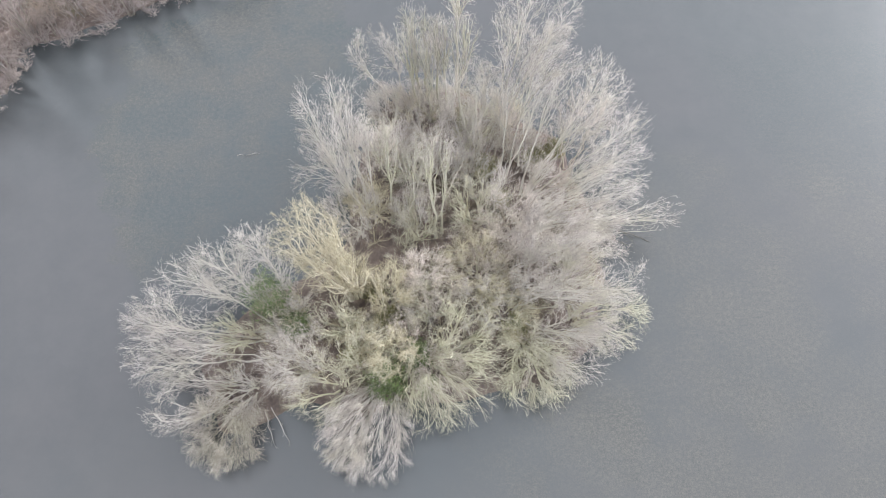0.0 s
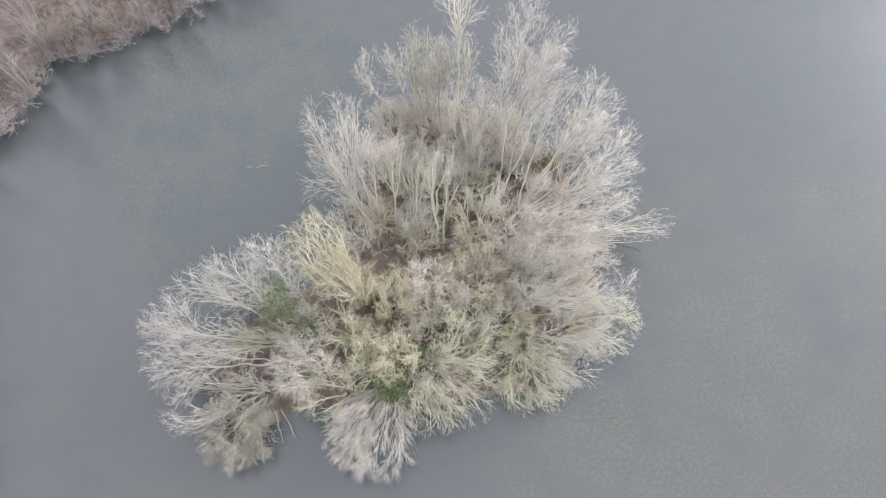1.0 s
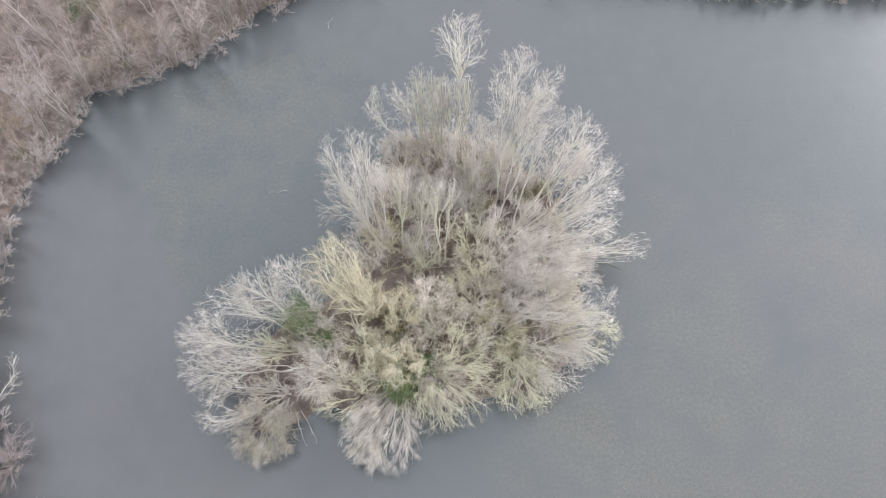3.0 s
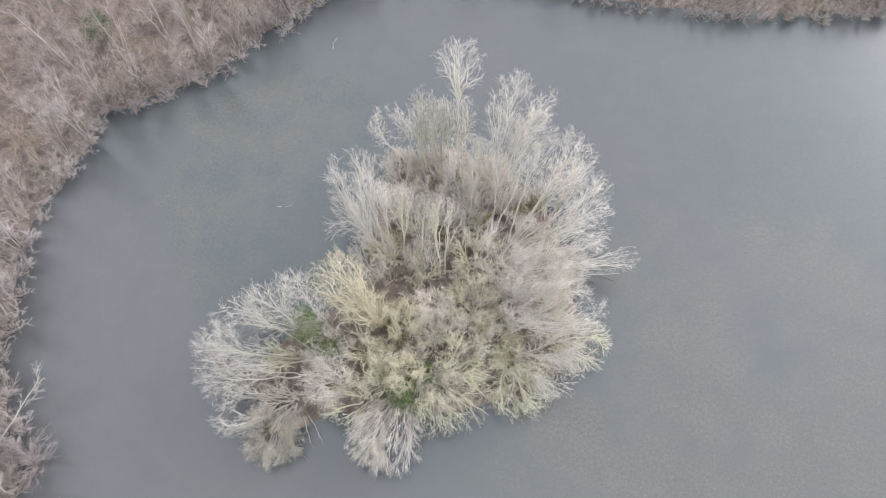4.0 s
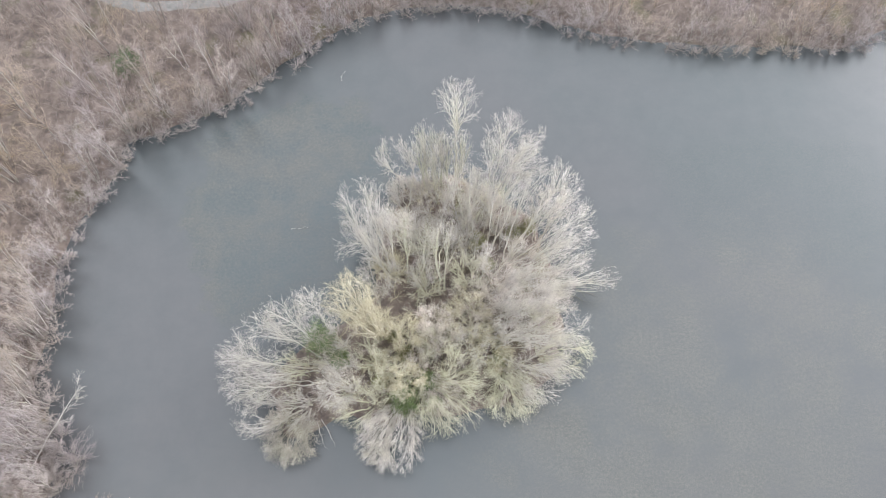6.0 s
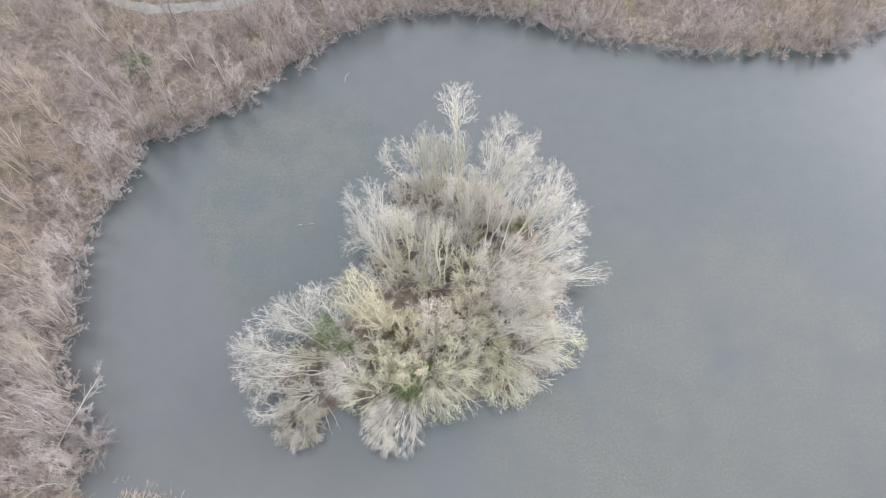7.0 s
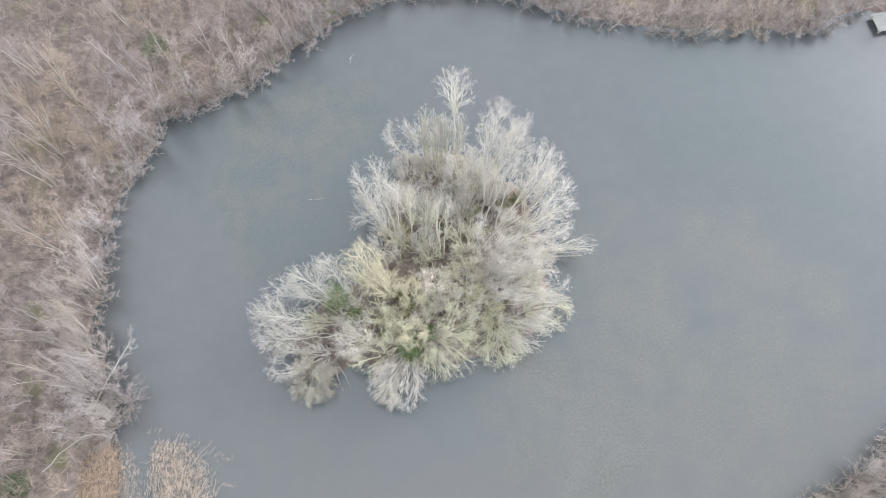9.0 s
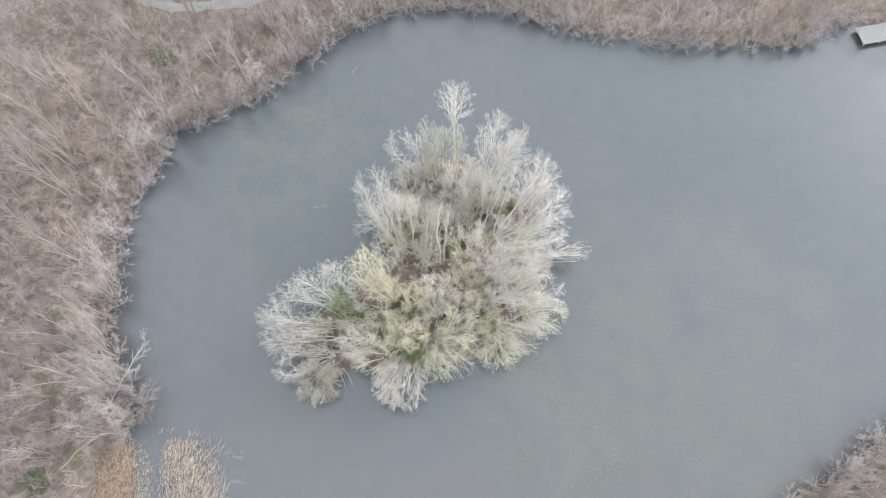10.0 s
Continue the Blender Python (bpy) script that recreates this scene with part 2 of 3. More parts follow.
    me.polygons.foreach_set("loop_start", np.arange(0, tris.size, tris.shape[1], dtype=np.int32))
    me.update(calc_edges=True)
    me.materials.append(mat)
    return me


def part(name, mesh, parent, label=""):
    ob = new(name, mesh)
    ob.parent = parent
    return tagged(ob, label)


def smooth(mesh):
    mesh.polygons.foreach_set("use_smooth", np.ones(len(mesh.polygons), bool))
    return mesh


def grid_sheet(xs, ys, zs):
    nx, ny = len(xs), len(ys)
    X, Y = np.meshgrid(xs, ys)
    i = (np.arange(ny - 1)[:, None] * nx + np.arange(nx - 1)).ravel()
    return np.stack((X.ravel(), Y.ravel(), zs.ravel()), 1), np.stack((i, i + 1, i + nx + 1, i + nx), 1)


def tubes(P, R, sides=3):
    """Tapered tubes along the lines P (n, k, 3) with radii R (n, k), each closed to a point at its end."""
    n, k, _ = P.shape
    d = P[:, -1] - P[:, 0]
    d /= np.linalg.norm(d, axis=1, keepdims=True) + 1e-9
    ref = np.where(np.abs(d[:, 2:3]) > 0.8, [[1.0, 0, 0]], [[0, 0, 1.0]])
    u = np.cross(d, ref)
    u /= np.linalg.norm(u, axis=1, keepdims=True) + 1e-9
    v = np.cross(d, u)
    a = np.arange(sides) * 2 * np.pi / sides
    ring = np.cos(a)[:, None] * u[:, None] + np.sin(a)[:, None] * v[:, None]
    body = P[:, :-1, None] + R[:, :-1, None, None] * ring[:, None]
    verts = np.concatenate((body.reshape(n, -1, 3), P[:, -1:]), 1)
    per = verts.shape[1]
    tri = []
    for j in range(k - 2):
        for s in range(sides):
            a0, a1 = j * sides + s, j * sides + (s + 1) % sides
            tri += [(a0, a1, a1 + sides), (a0, a1 + sides, a0 + sides)]
    for s in range(sides):
        tri.append(((k - 2) * sides + s, (k - 2) * sides + (s + 1) % sides, per - 1))
    tri = np.array(tri)[None] + (np.arange(n) * per)[:, None, None]
    return verts.reshape(-1, 3), tri.reshape(-1, 3)


def joined(pieces):
    vs, ts, off = [], [], 0
    for v, t in pieces:
        vs.append(v)
        ts.append(t + off)
        off += len(v)
    return np.concatenate(vs), np.concatenate(ts)


def unit(a):
    return a / (np.linalg.norm(a, axis=-1, keepdims=True) + 1e-9)


def grow(rng, P, R, count, first, length, turn, lift, k, thin, wave=0.08, least=0.008, taper=0.6, fan=0.0, origin=(0, 0, 0)):
    """Side shoots: count on each line of P from the share first of its length on. turn: how far they stand off; lift: how they bend up;
    fan: how much they strive away from the origin."""
    n, kp, _ = P.shape
    s = first + (1 - first) * (np.arange(count)[None] + rng.rand(n, count)) / count
    f = s * (kp - 1)
    i = np.minimum(f.astype(int), kp - 2)
    w = (f - i)[..., None]
    row = np.arange(n)[:, None]
    start = P[row, i] * (1 - w) + P[row, i + 1] * w
    along = unit(P[row, i + 1] - P[row, i])
    rad = R[row, i] * (1 - w[..., 0]) + R[row, i + 1] * w[..., 0]
    out = rng.normal(size=start.shape)
    out = unit(out - (out * along).sum(-1, keepdims=True) * along)
    d = unit(along + turn * rng.uniform(0.7, 1.3, s.shape)[..., None] * out + fan * unit(start - np.array(origin) + 1e-6) + np.array([0, 0, lift]))
    ln = length * (0.85 + taper / 2 - taper * s) * rng.uniform(0.6, 1.25, s.shape)
    start, d, ln, rad = start.reshape(-1, 3), d.reshape(-1, 3), ln.reshape(-1), rad.reshape(-1)
    step = np.linspace(0, 1, k)
    Q = start[:, None] + d[:, None] * (ln[:, None] * step)[..., None]
    Q[..., 2] += lift * 0.6 * ln[:, None] * step ** 2
    sway = rng.normal(size=Q[:, 1:].shape)
    Q[:, 1:] += (0.5 * sway + 0.5 * np.cumsum(sway, 1)) * (wave * ln)[:, None, None]
    r0 = np.clip(rad * thin, least, None)
    return Q, r0[:, None] * (1 - 0.75 * step)


def stems_to(rng, base, tip, spread, n, r0, k=8, sway=0.05):
    """n stems that leave the ground close together and part towards the tip."""
    base, tip = np.array(base, float), np.array(tip, float)
    ax = tip - base
    ang = np.arange(n) * 2 * np.pi / max(n, 1) + rng.rand() * 6
    off = np.stack((np.cos(ang), np.sin(ang), 0.25 * rng.normal(size=n)), 1) * spread * (n > 1)
    ends = tip + off * rng.uniform(0.7, 1.1, (n, 1))
    ends[:, 2] = np.maximum(ends[:, 2] * rng.uniform(0.82, 1.02, n), 1.0) if n > 1 else ends[:, 2]
    starts = base + off / max(spread, 0.1) * 0.28
    mid = starts * 0.5 + ends * 0.5
    mid[:, :2] -= 0.1 * ax[:2]
    mid[:, 2] += 0.06 * ax[2]
    s = np.linspace(0, 1, k)[None, :, None]
    P = (1 - s) ** 2 * starts[:, None] + 2 * s * (1 - s) * mid[:, None] + s ** 2 * ends[:, None]
    P[:, 1:-1] += rng.normal(size=P[:, 1:-1].shape) * sway
    R = r0 * rng.uniform(0.8, 1.15, (n, 1)) * (1 - 0.82 * np.linspace(0, 1, k)) * np.where(np.arange(k) == 0, 1.35, 1.0)
    return P, R


def trimmed(rng, Q, centre, r):
    """Shortens shoots that leave the rounded body of a crown: radius r round the line from the root to centre."""
    def past(P):
        s = np.clip((P @ centre) / (centre @ centre), 0, 1)
        return np.linalg.norm(P - s[..., None] * centre, axis=-1)

    start, way = Q[:, 0], Q[:, -1] - Q[:, 0]
    edge = r * (0.86 + 0.2 * rng.rand(len(Q)) + 0.12 * rng.rand(len(Q)) ** 4)
    lo, hi = np.full(len(Q), 0.1), np.ones(len(Q))
    fits = past(start + way) <= edge
    for _ in range(7):
        mid = (lo + hi) / 2
        good = past(start + way * mid[:, None]) <= edge
        lo, hi = np.where(good, mid, lo), np.where(good, hi, mid)
    return start[:, None] + (Q - start[:, None]) * np.where(fits, 1.0, lo)[:, None, None]


def limbs_to(rng, P, R, count, first, centre, axis, r, wide, k=6, wave=0.03, stout=0.5):
    """Limbs that leave the stems P and arch out to a dome of radius r round centre; wide: how far round the dome reaches, in radians."""
    n, kp, _ = P.shape
    side = unit(np.cross(axis, [0.3, 0.9, 0.1]))
    other = np.cross(axis, side)
    j = np.arange(count)
    off = np.arccos(1 - (1 - np.cos(wide)) * (j + 0.5) / count) + rng.normal(size=count) * 0.1
    round_ = j * 2.39996 + rng.rand() * 6 + rng.normal(size=count) * 0.2
    way = np.cos(off)[:, None] * axis + np.sin(off)[:, None] * (np.cos(round_)[:, None] * side + np.sin(round_)[:, None] * other)
    goal = centre + way * r * rng.uniform(0.72, 1.0, (count, 1))
    goal[:, 2] = np.maximum(goal[:, 2], 0.35)
    stem = (unit(P[:, -1] - centre * 0.6)[None] * way[:, None]).sum(-1).argmax(1) if n > 1 else np.zeros(count, int)
    s = first + (0.88 - first) * np.clip(1 - off / wide + 0.25 * rng.normal(size=count), 0, 1)
    f = s * (kp - 1)
    i = np.minimum(f.astype(int), kp - 2)
    w = (f - i)[:, None]
    start = P[stem, i] * (1 - w) + P[stem, i + 1] * w
    along = unit(P[stem, i + 1] - P[stem, i])
    rad = R[stem, i] * (1 - w[:, 0]) + R[stem, i + 1] * w[:, 0]
    far = np.linalg.norm(goal - start, axis=1, keepdims=True)
    bend = start + (0.2 * along + 0.3 * unit(goal - start)) * far
    q = np.linspace(0, 1, k)[None, :, None]
    L = (1 - q) ** 2 * start[:, None] + 2 * q * (1 - q) * bend[:, None] + q ** 2 * goal[:, None]
    L[:, 1:] += np.cumsum(rng.normal(size=L[:, 1:].shape), 1) * (wave * 0.6 * far)[..., None]
    return L, np.clip(rad * stout, 0.016, None)[:, None] * (1 - 0.72 * np.linspace(0, 1, k)), stem


def crown_of(rng, limbs, lr, r, dense, open_out, shape, wave, heart):
    """Branches on the limbs, and the twigs with their fine spray, all spreading from the crown's heart."""
    b, br = grow(rng, limbs, lr, 7, 0.15, 0.55 * r, 1.0 * open_out, 0.02, 4, 0.8, 0.04 * wave, least=0.012, taper=0.4, fan=0.35, origin=heart)
    b = shape(b)
    t, tr = grow(rng, b, br, int(round(5 * dense)), 0.1, 0.33 * r, 0.9 * open_out, 0.0, 3, 0.6, 0.05 * wave, least=0.009, taper=0.4, fan=0.25, origin=heart)
    t = shape(t)
    f, fr = grow(rng, t, tr, 3, 0.1, 0.18 * r, 0.8, 0.0, 2, 0.7, 0.05, least=0.007, fan=0.2, origin=heart)
    return tubes(b, br), joined([tubes(t, tr), tubes(shape(f), fr)])


TREE_WORDS = {
    "alder": ("bare alder with a clear pale trunk", 0.13),
    "slim": ("slender bare grey tree with upright stems", 0.125),
    "grey": ("bare pale grey tree with spreading limbs", 0.085),
    "rosy": ("bare pinkish-brown tree with fine twigs", 0.08),
    "olive": ("bare mossy olive-grey tree with spreading branches", 0.10),
    "yellow": ("bare tree crusted with yellow lichen", 0.16),
    "tan": ("bushy bare tree with dense tan twigs", 0.06),
    "willow": ("bare pale willow with fanning stems", 0.06),
    "brown": ("dense dull brown shrub", 0.05),
}
TREE_NAMES = {"alder": "alder_tree", "yellow": "lichen_tree", "willow": "willow_tree", "brown": "shrub"}


def island_tree(kind, base, tip, r, stems, seed, dense=1.0):
    rng = np.random.RandomState(seed)
    label, r0 = TREE_WORDS[kind]
    bark_mat, twig_mat = BARK[kind]
    ground_z = float(height(base[0], base[1]))
    root = new(TREE_NAMES.get(kind, "bare_tree"))
    root.location = (*base, max(ground_z, -0.4) - 0.1)
    size = "tall" if tip[2] > 9 else "low" if tip[2] < 5 else "mid-sized"
    off_land = float(inside_by(ISLE, np.array([tip[0]]), np.array([tip[1]]))[0]) < 0
    label = size + " " + label + (" leaning over the water" if off_land else " among other island trees")
    tagged(root, label, "shrub" if kind == "brown" else "tree", "island trees")
    reach = np.array(tip, float) - np.array(root.location)
    centre = reach * max(0.3, 1 - r / np.linalg.norm(reach))

    def shape(lines):
        return trimmed(rng, lines, centre, (1.02 if tip[2] > 8.5 else 1.17) * r)

    axis = unit(reach)
    low_fan = kind in ("willow", "olive", "brown", "tan") or tip[2] < 4.6
    open_out = 0.6 if kind == "willow" else 0.9 if kind in ("olive", "yellow") else 1.0
    wave = {"yellow": 1.8, "olive": 1.3, "willow": 0.7}.get(kind, 1.0)
    top = centre + axis * r * (0.75 if kind in ("alder", "slim") else 0.22)
    P, R = stems_to(rng, (0, 0, 0), top, r * (0.3 if kind == "alder" else 0.4 if kind == "slim" else 0.5 if tip[2] > 9.5 else 0.8), stems, r0, sway=0.16 if kind == "yellow" else 0.1)
    trunks = [part("trunk", smooth(mesh_from("trunk", *tubes(P[i:i + 1], R[i:i + 1], 7), bark_mat)), root) for i in range(stems)]
    first = {"alder": 0.45, "slim": 0.35}.get(kind, 0.12 if low_fan else 0.5)
    wide = {"willow": 1.25, "slim": 1.05, "alder": 1.25}.get(kind, 1.4 if tip[2] > 8.5 else 1.75)
    L, LR, stem = limbs_to(rng, P, R, 13 if kind in ("alder", "slim") else 18, first, centre, axis, r, wide, 6, 0.05 * wave, {"grey": 0.72, "olive": 0.85, "yellow": 0.75, "willow": 0.6, "slim": 0.65, "alder": 0.65}.get(kind, 0.5))
    L = shape(L)
    for i in range(len(L)):
        part("limb", mesh_from("limb", *tubes(L[i:i + 1], LR[i:i + 1], 4), bark_mat), trunks[stem[i]])
    ends = np.concatenate((L, P[:, 2:]))
    endr = np.concatenate((LR, np.minimum(R[:, 2:], 0.04)))
    heart = reach * 0.2 if low_fan else centre - axis * 0.6 * r
    dense *= {"olive": 0.8, "rosy": 1.0, "brown": 2.6, "tan": 1.8, "willow": 2.2, "yellow": 1.4, "slim": 0.55}.get(kind, 1.0)
    boughs, spray = crown_of(rng, ends, endr, 0.95 * r, dense, open_out, shape, wave, heart)
    tagged(part("branchwork", mesh_from("branchwork", *boughs, bark_mat), root), kind="stuff")
    tagged(part("crown", mesh_from("crown", *spray, twig_mat), root), kind="stuff")
    return root


# ---- ground and water ----
def spaced(lo, hi, step, far):
    mid = np.arange(lo, hi + step, step)
    skirt = np.geomspace(3, far, 14)
    return np.concatenate((lo - skirt[::-1], mid, mid[-1] + skirt))


gx, gy = spaced(-75, 90, 0.9, 2200), spaced(-25, 80, 0.9, 2200)
GX, GY = np.meshgrid(gx, gy)
GZ = np.concatenate([height(GX[i:i + 8], GY[i:i + 8]) for i in range(0, len(gy), 8)])
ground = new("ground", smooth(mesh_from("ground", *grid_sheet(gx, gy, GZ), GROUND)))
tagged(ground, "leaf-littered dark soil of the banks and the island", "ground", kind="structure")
wx, wy = np.linspace(-46, 90, 40), np.linspace(-24, 70, 30)
water = new("water", mesh_from("water", *grid_sheet(wx, wy, np.zeros((30, 40))), WATER))
tagged(water, "still grey pond water with drifts of fine weed", "water", kind="structure")

# ---- the island's trees ----
island_tree("alder", (1.2, 38.3), (1.1, 42.2, 12.9), 3.2, 1, 1)
island_tree("slim", (-1.6, 37.1), (-2.1, 38.5, 10.1), 2.2, 2, 2)
island_tree("grey", (-3.9, 36.8), (-6.4, 38.0, 7.5), 2.2, 2, 3)
island_tree("slim", (-0.4, 35.9), (-0.7, 38.5, 9.2), 1.6, 1, 4)
island_tree("slim", (0.3, 35.0), (0.0, 38.2, 9.2), 1.8, 1, 5)
island_tree("slim", (1.5, 34.8), (1.6, 38.3, 9.4), 1.8, 1, 6)
island_tree("slim", (-2.2, 35.3), (-2.8, 37.8, 9), 1.9, 1, 7)
island_tree("slim", (-0.9, 34.5), (-1.4, 37.0, 8.6), 1.8, 1, 8)
island_tree("grey", (4.9, 35.0), (7.0, 35.2, 15.6), 3.5, 4, 9, 1.4)
island_tree("grey", (5.9, 34.5), (9.2, 36.6, 9.7), 2.9, 4, 10, 1.3)
island_tree("grey", (4.9, 28.6), (6.8, 33.7, 10.6), 3.2, 3, 11)
island_tree("grey", (6.6, 27.3), (12.9, 35.2, 8.8), 3.2, 3, 12)
island_tree("grey", (6.7, 27.0), (14.9, 30.7, 7.9), 3.2, 3, 13)
island_tree("grey", (6.6, 24.5), (15.2, 28.1, 6.6), 3, 3, 14)
island_tree("grey", (7.9, 23.5), (18.2, 24.0, 4.4), 1.35, 1, 15, 0.6)
island_tree("grey", (5.2, 23.5), (13.8, 24.7, 6.6), 2.8, 3, 16)
island_tree("grey", (4.2, 20.1), (10.4, 21.8, 7.9), 3, 3, 17)
island_tree("grey", (4.6, 18.7), (13.9, 18.2, 6.2), 3, 3, 18)
island_tree("grey", (5.2, 16.9), (12.6, 16.0, 6.6), 3.2, 3, 19)
island_tree("olive", (10.5, 16.9), (14.5, 15.8, 3), 2.6, 4, 20)
island_tree("grey", (6.2, 15.5), (11.3, 12.7, 5.2), 2.8, 3, 21)
island_tree("olive", (5.9, 14.9), (7.6, 10.1, 4.2), 3, 5, 22)
island_tree("olive", (6.7, 13.0), (7.0, 10.7, 2.8), 2.2, 5, 23)
island_tree("olive", (-1.6, 13.6), (2.9, 9.9, 4.8), 3.3, 5, 24)
island_tree("olive", (-1.8, 13.4), (-0.5, 8.6, 4.4), 3, 5, 25)
island_tree("olive", (0.5, 14.2), (2.5, 14.6, 6.2), 2.6, 4, 26)
island_tree("willow", (-4.0, 12.0), (-5.5, 5.3, 4), 3.4, 9, 27)
island_tree("willow", (-4.9, 10.9), (-7.4, 6.1, 3.3), 2, 3, 28)
island_tree("olive", (-6.0, 12.9), (-4.7, 13.6, 5.7), 2.4, 4, 29)
island_tree("olive", (-7.3, 11.4), (-9.6, 10.4, 5.3), 2.7, 4, 30)
island_tree("grey", (-9.3, 12.9), (-11.3, 11.9, 6.2), 2.6, 4, 31)
island_tree("brown", (-14.9, 9.6), (-15.4, 6.0, 3), 2.8, 9, 32)
island_tree("grey", (-14.1, 11.3), (-20.0, 9.3, 4.4), 2.2, 2, 33)
island_tree("grey", (-13.1, 13.6), (-21.0, 12.1, 5.3), 3, 2, 34)
island_tree("grey", (-13.3, 15.1), (-22.1, 14.3, 5.7), 3.1, 2, 35)
island_tree("grey", (-12.9, 16.0), (-20.9, 16.5, 6.6), 3.1, 2, 36)
island_tree("grey", (-11.8, 17.3), (-17.4, 19.2, 7), 3.1, 2, 37)
island_tree("grey", (-11.0, 18.2), (-13.7, 20.3, 7.5), 2.7, 2, 38)
island_tree("yellow", (-6.9, 18.5), (-9.9, 20.8, 10.5), 3.2, 5, 39)
island_tree("yellow", (-6.3, 18.7), (-8.6, 19.2, 7.9), 2.4, 2, 40)
island_tree("grey", (-5.9, 25.7), (-9.4, 32.2, 10.1), 3.3, 3, 41)
island_tree("grey", (-6.1, 25.5), (-9.9, 28.5, 7.5), 2.9, 2, 42)
island_tree("grey", (-5.6, 24.5), (-7.5, 29.8, 9.2), 2.6, 2, 43)
island_tree("grey", (-6.3, 24.0), (-7.2, 24.3, 6.2), 2.4, 3, 44)
island_tree("slim", (-4.0, 24.7), (-4.2, 29.1, 9.2), 2.4, 1, 45)
island_tree("slim", (-2.4, 24.5), (-2.0, 28.6, 7.9), 2.3, 2, 46)
island_tree("slim", (-0.3, 23.6), (-0.3, 28.2, 8.8), 2.4, 2, 47)
island_tree("olive", (-2.0, 23.6), (-2.4, 24.6, 4.6), 2.2, 4, 48)
island_tree("grey", (6.5, 22.0), (8.9, 21.4, 7), 2.8, 3, 49)
island_tree("grey", (4.4, 24.5), (7.3, 25.3, 8), 3, 3, 50)
island_tree("grey", (6.1, 18.7), (8.5, 19.4, 6.5), 2.8, 3, 51)
island_tree("grey", (2.2, 29.7), (2.0, 34.7, 8.8), 2.6, 3, 52)
island_tree("grey", (-0.7, 31.3), (-1.3, 33.1, 5), 2.2, 3, 53)
island_tree("rosy", (4.0, 29.7), (3.8, 33.9, 5.7), 2.6, 4, 54)
island_tree("tan", (2.6, 19.8), (2.7, 20.3, 5.2), 2.9, 6, 55)
island_tree("rosy", (-0.6, 18.4), (-0.7, 19.0, 5), 2.2, 4, 56)
island_tree("olive", (-0.8, 16.9), (-0.9, 17.9, 5), 2.4, 5, 57)
island_tree("rosy", (5.4, 23.5), (5.1, 23.5, 6.8), 2.6, 4, 58)
island_tree("olive", (2.5, 24.5), (2.4, 25.1, 6), 2.4, 4, 59)
island_tree("rosy", (10.2, 29.7), (11.6, 33.5, 7), 2.8, 4, 60)
island_tree("rosy", (3.4, 21.5), (2.7, 22.4, 4.8), 2.8, 5, 61)
island_tree("rosy", (6.0, 20.6), (7.2, 21.7, 5.3), 2.8, 4, 62)
island_tree("tan", (4.6, 16.6), (5.2, 16.2, 4.2), 2.4, 6, 63)
island_tree("rosy", (-1.7, 18.7), (-1.0, 19.9, 5.3), 1.9, 4, 64)
island_tree("rosy", (-2.7, 14.7), (-2.7, 15.6, 4.4), 1.5, 4, 65)
island_tree("yellow", (-4.0, 17.3), (-3.8, 18.6, 5.3), 2, 4, 66)
island_tree("yellow", (-5.6, 14.7), (-5.8, 15.5, 3.5), 2, 5, 67)
island_tree("grey", (-10.1, 15.5), (-11.1, 15.5, 4.8), 2.2, 3, 68)
island_tree("rosy", (9.6, 22.5), (11.5, 21.7, 4.4), 2.6, 4, 69)

island_tree("rosy", (-4.7, 35.8), (-5.2, 36.5, 2.6), 1.9, 5, 70)
island_tree("grey", (0.4, 28.6), (0.3, 30.6, 5.6), 2.4, 4, 72)
island_tree("grey", (3.2, 31.6), (3.6, 34.4, 7.2), 2.5, 3, 73)
island_tree("grey", (-1.6, 28.7), (-1.6, 30.0, 4.6), 2.2, 4, 74)
island_tree("grey", (2.6, 29.9), (2.6, 31.2, 5.0), 2.3, 4, 75)
island_tree("grey", (-3.9, 30.4), (-3.9, 31.7, 4.4), 2.1, 4, 76)
island_tree("grey", (5.9, 31.1), (5.9, 32.4, 4.6), 2.2, 4, 77)
island_tree("grey", (-2.6, 36.2), (-2.8, 36.8, 3.0), 1.8, 5, 71)

# younger trees that fill the stand
fill = np.random.RandomState(91)
YOUNG = ["grey", "olive", "rosy", "grey", "olive", "grey"]


def young_trees(spots):
    for i, (x, y) in enumerate(spots):
        out = Vector((x - 0.5, y - 20)) * 0.12
        h = fill.uniform(3.2, 6.0)
        island_tree("yellow" if i % 6 == 0 and -9 < x < 2 and 12 < y < 26 else YOUNG[i % 6], (x, y), (x + out.x + fill.uniform(-0.6, 0.6), y + out.y + fill.uniform(-0.6, 0.6), h), fill.uniform(1.7, 2.3), int(fill.randint(3, 6)), 900 + i, 0.7)


# ---- low growth on the island ----
def shrub_mesh(seed, h, r, stems, least=0.01):
    rng = np.random.RandomState(seed)
    ang = rng.rand(stems) * 6.28
    rad = r * np.sqrt(rng.rand(stems))
    ends = np.stack((np.cos(ang) * rad, np.sin(ang) * rad, h * rng.uniform(0.65, 1.05, stems)), 1)
    s = np.linspace(0, 1, 5)[None, :, None]
    P = ends[:, None] * s * np.array([1, 1, 1]) + np.array([0, 0, 1.0]) * (0.12 * h * np.sin(np.pi * s))
    P[:, :, :2] += (ends[:, None, :2] * 0.15) * (s ** 2 - s)
    P[:, 1:] += rng.normal(size=P[:, 1:].shape) * 0.05 * r
    R = 0.028 * (1 - 0.75 * np.linspace(0, 1, 5))[None] * rng.uniform(0.7, 1.3, (stems, 1))
    b, br = grow(rng, P, R, 6, 0.2, 0.6 * r, 0.75, 0.1, 3, 0.65, 0.07, least)
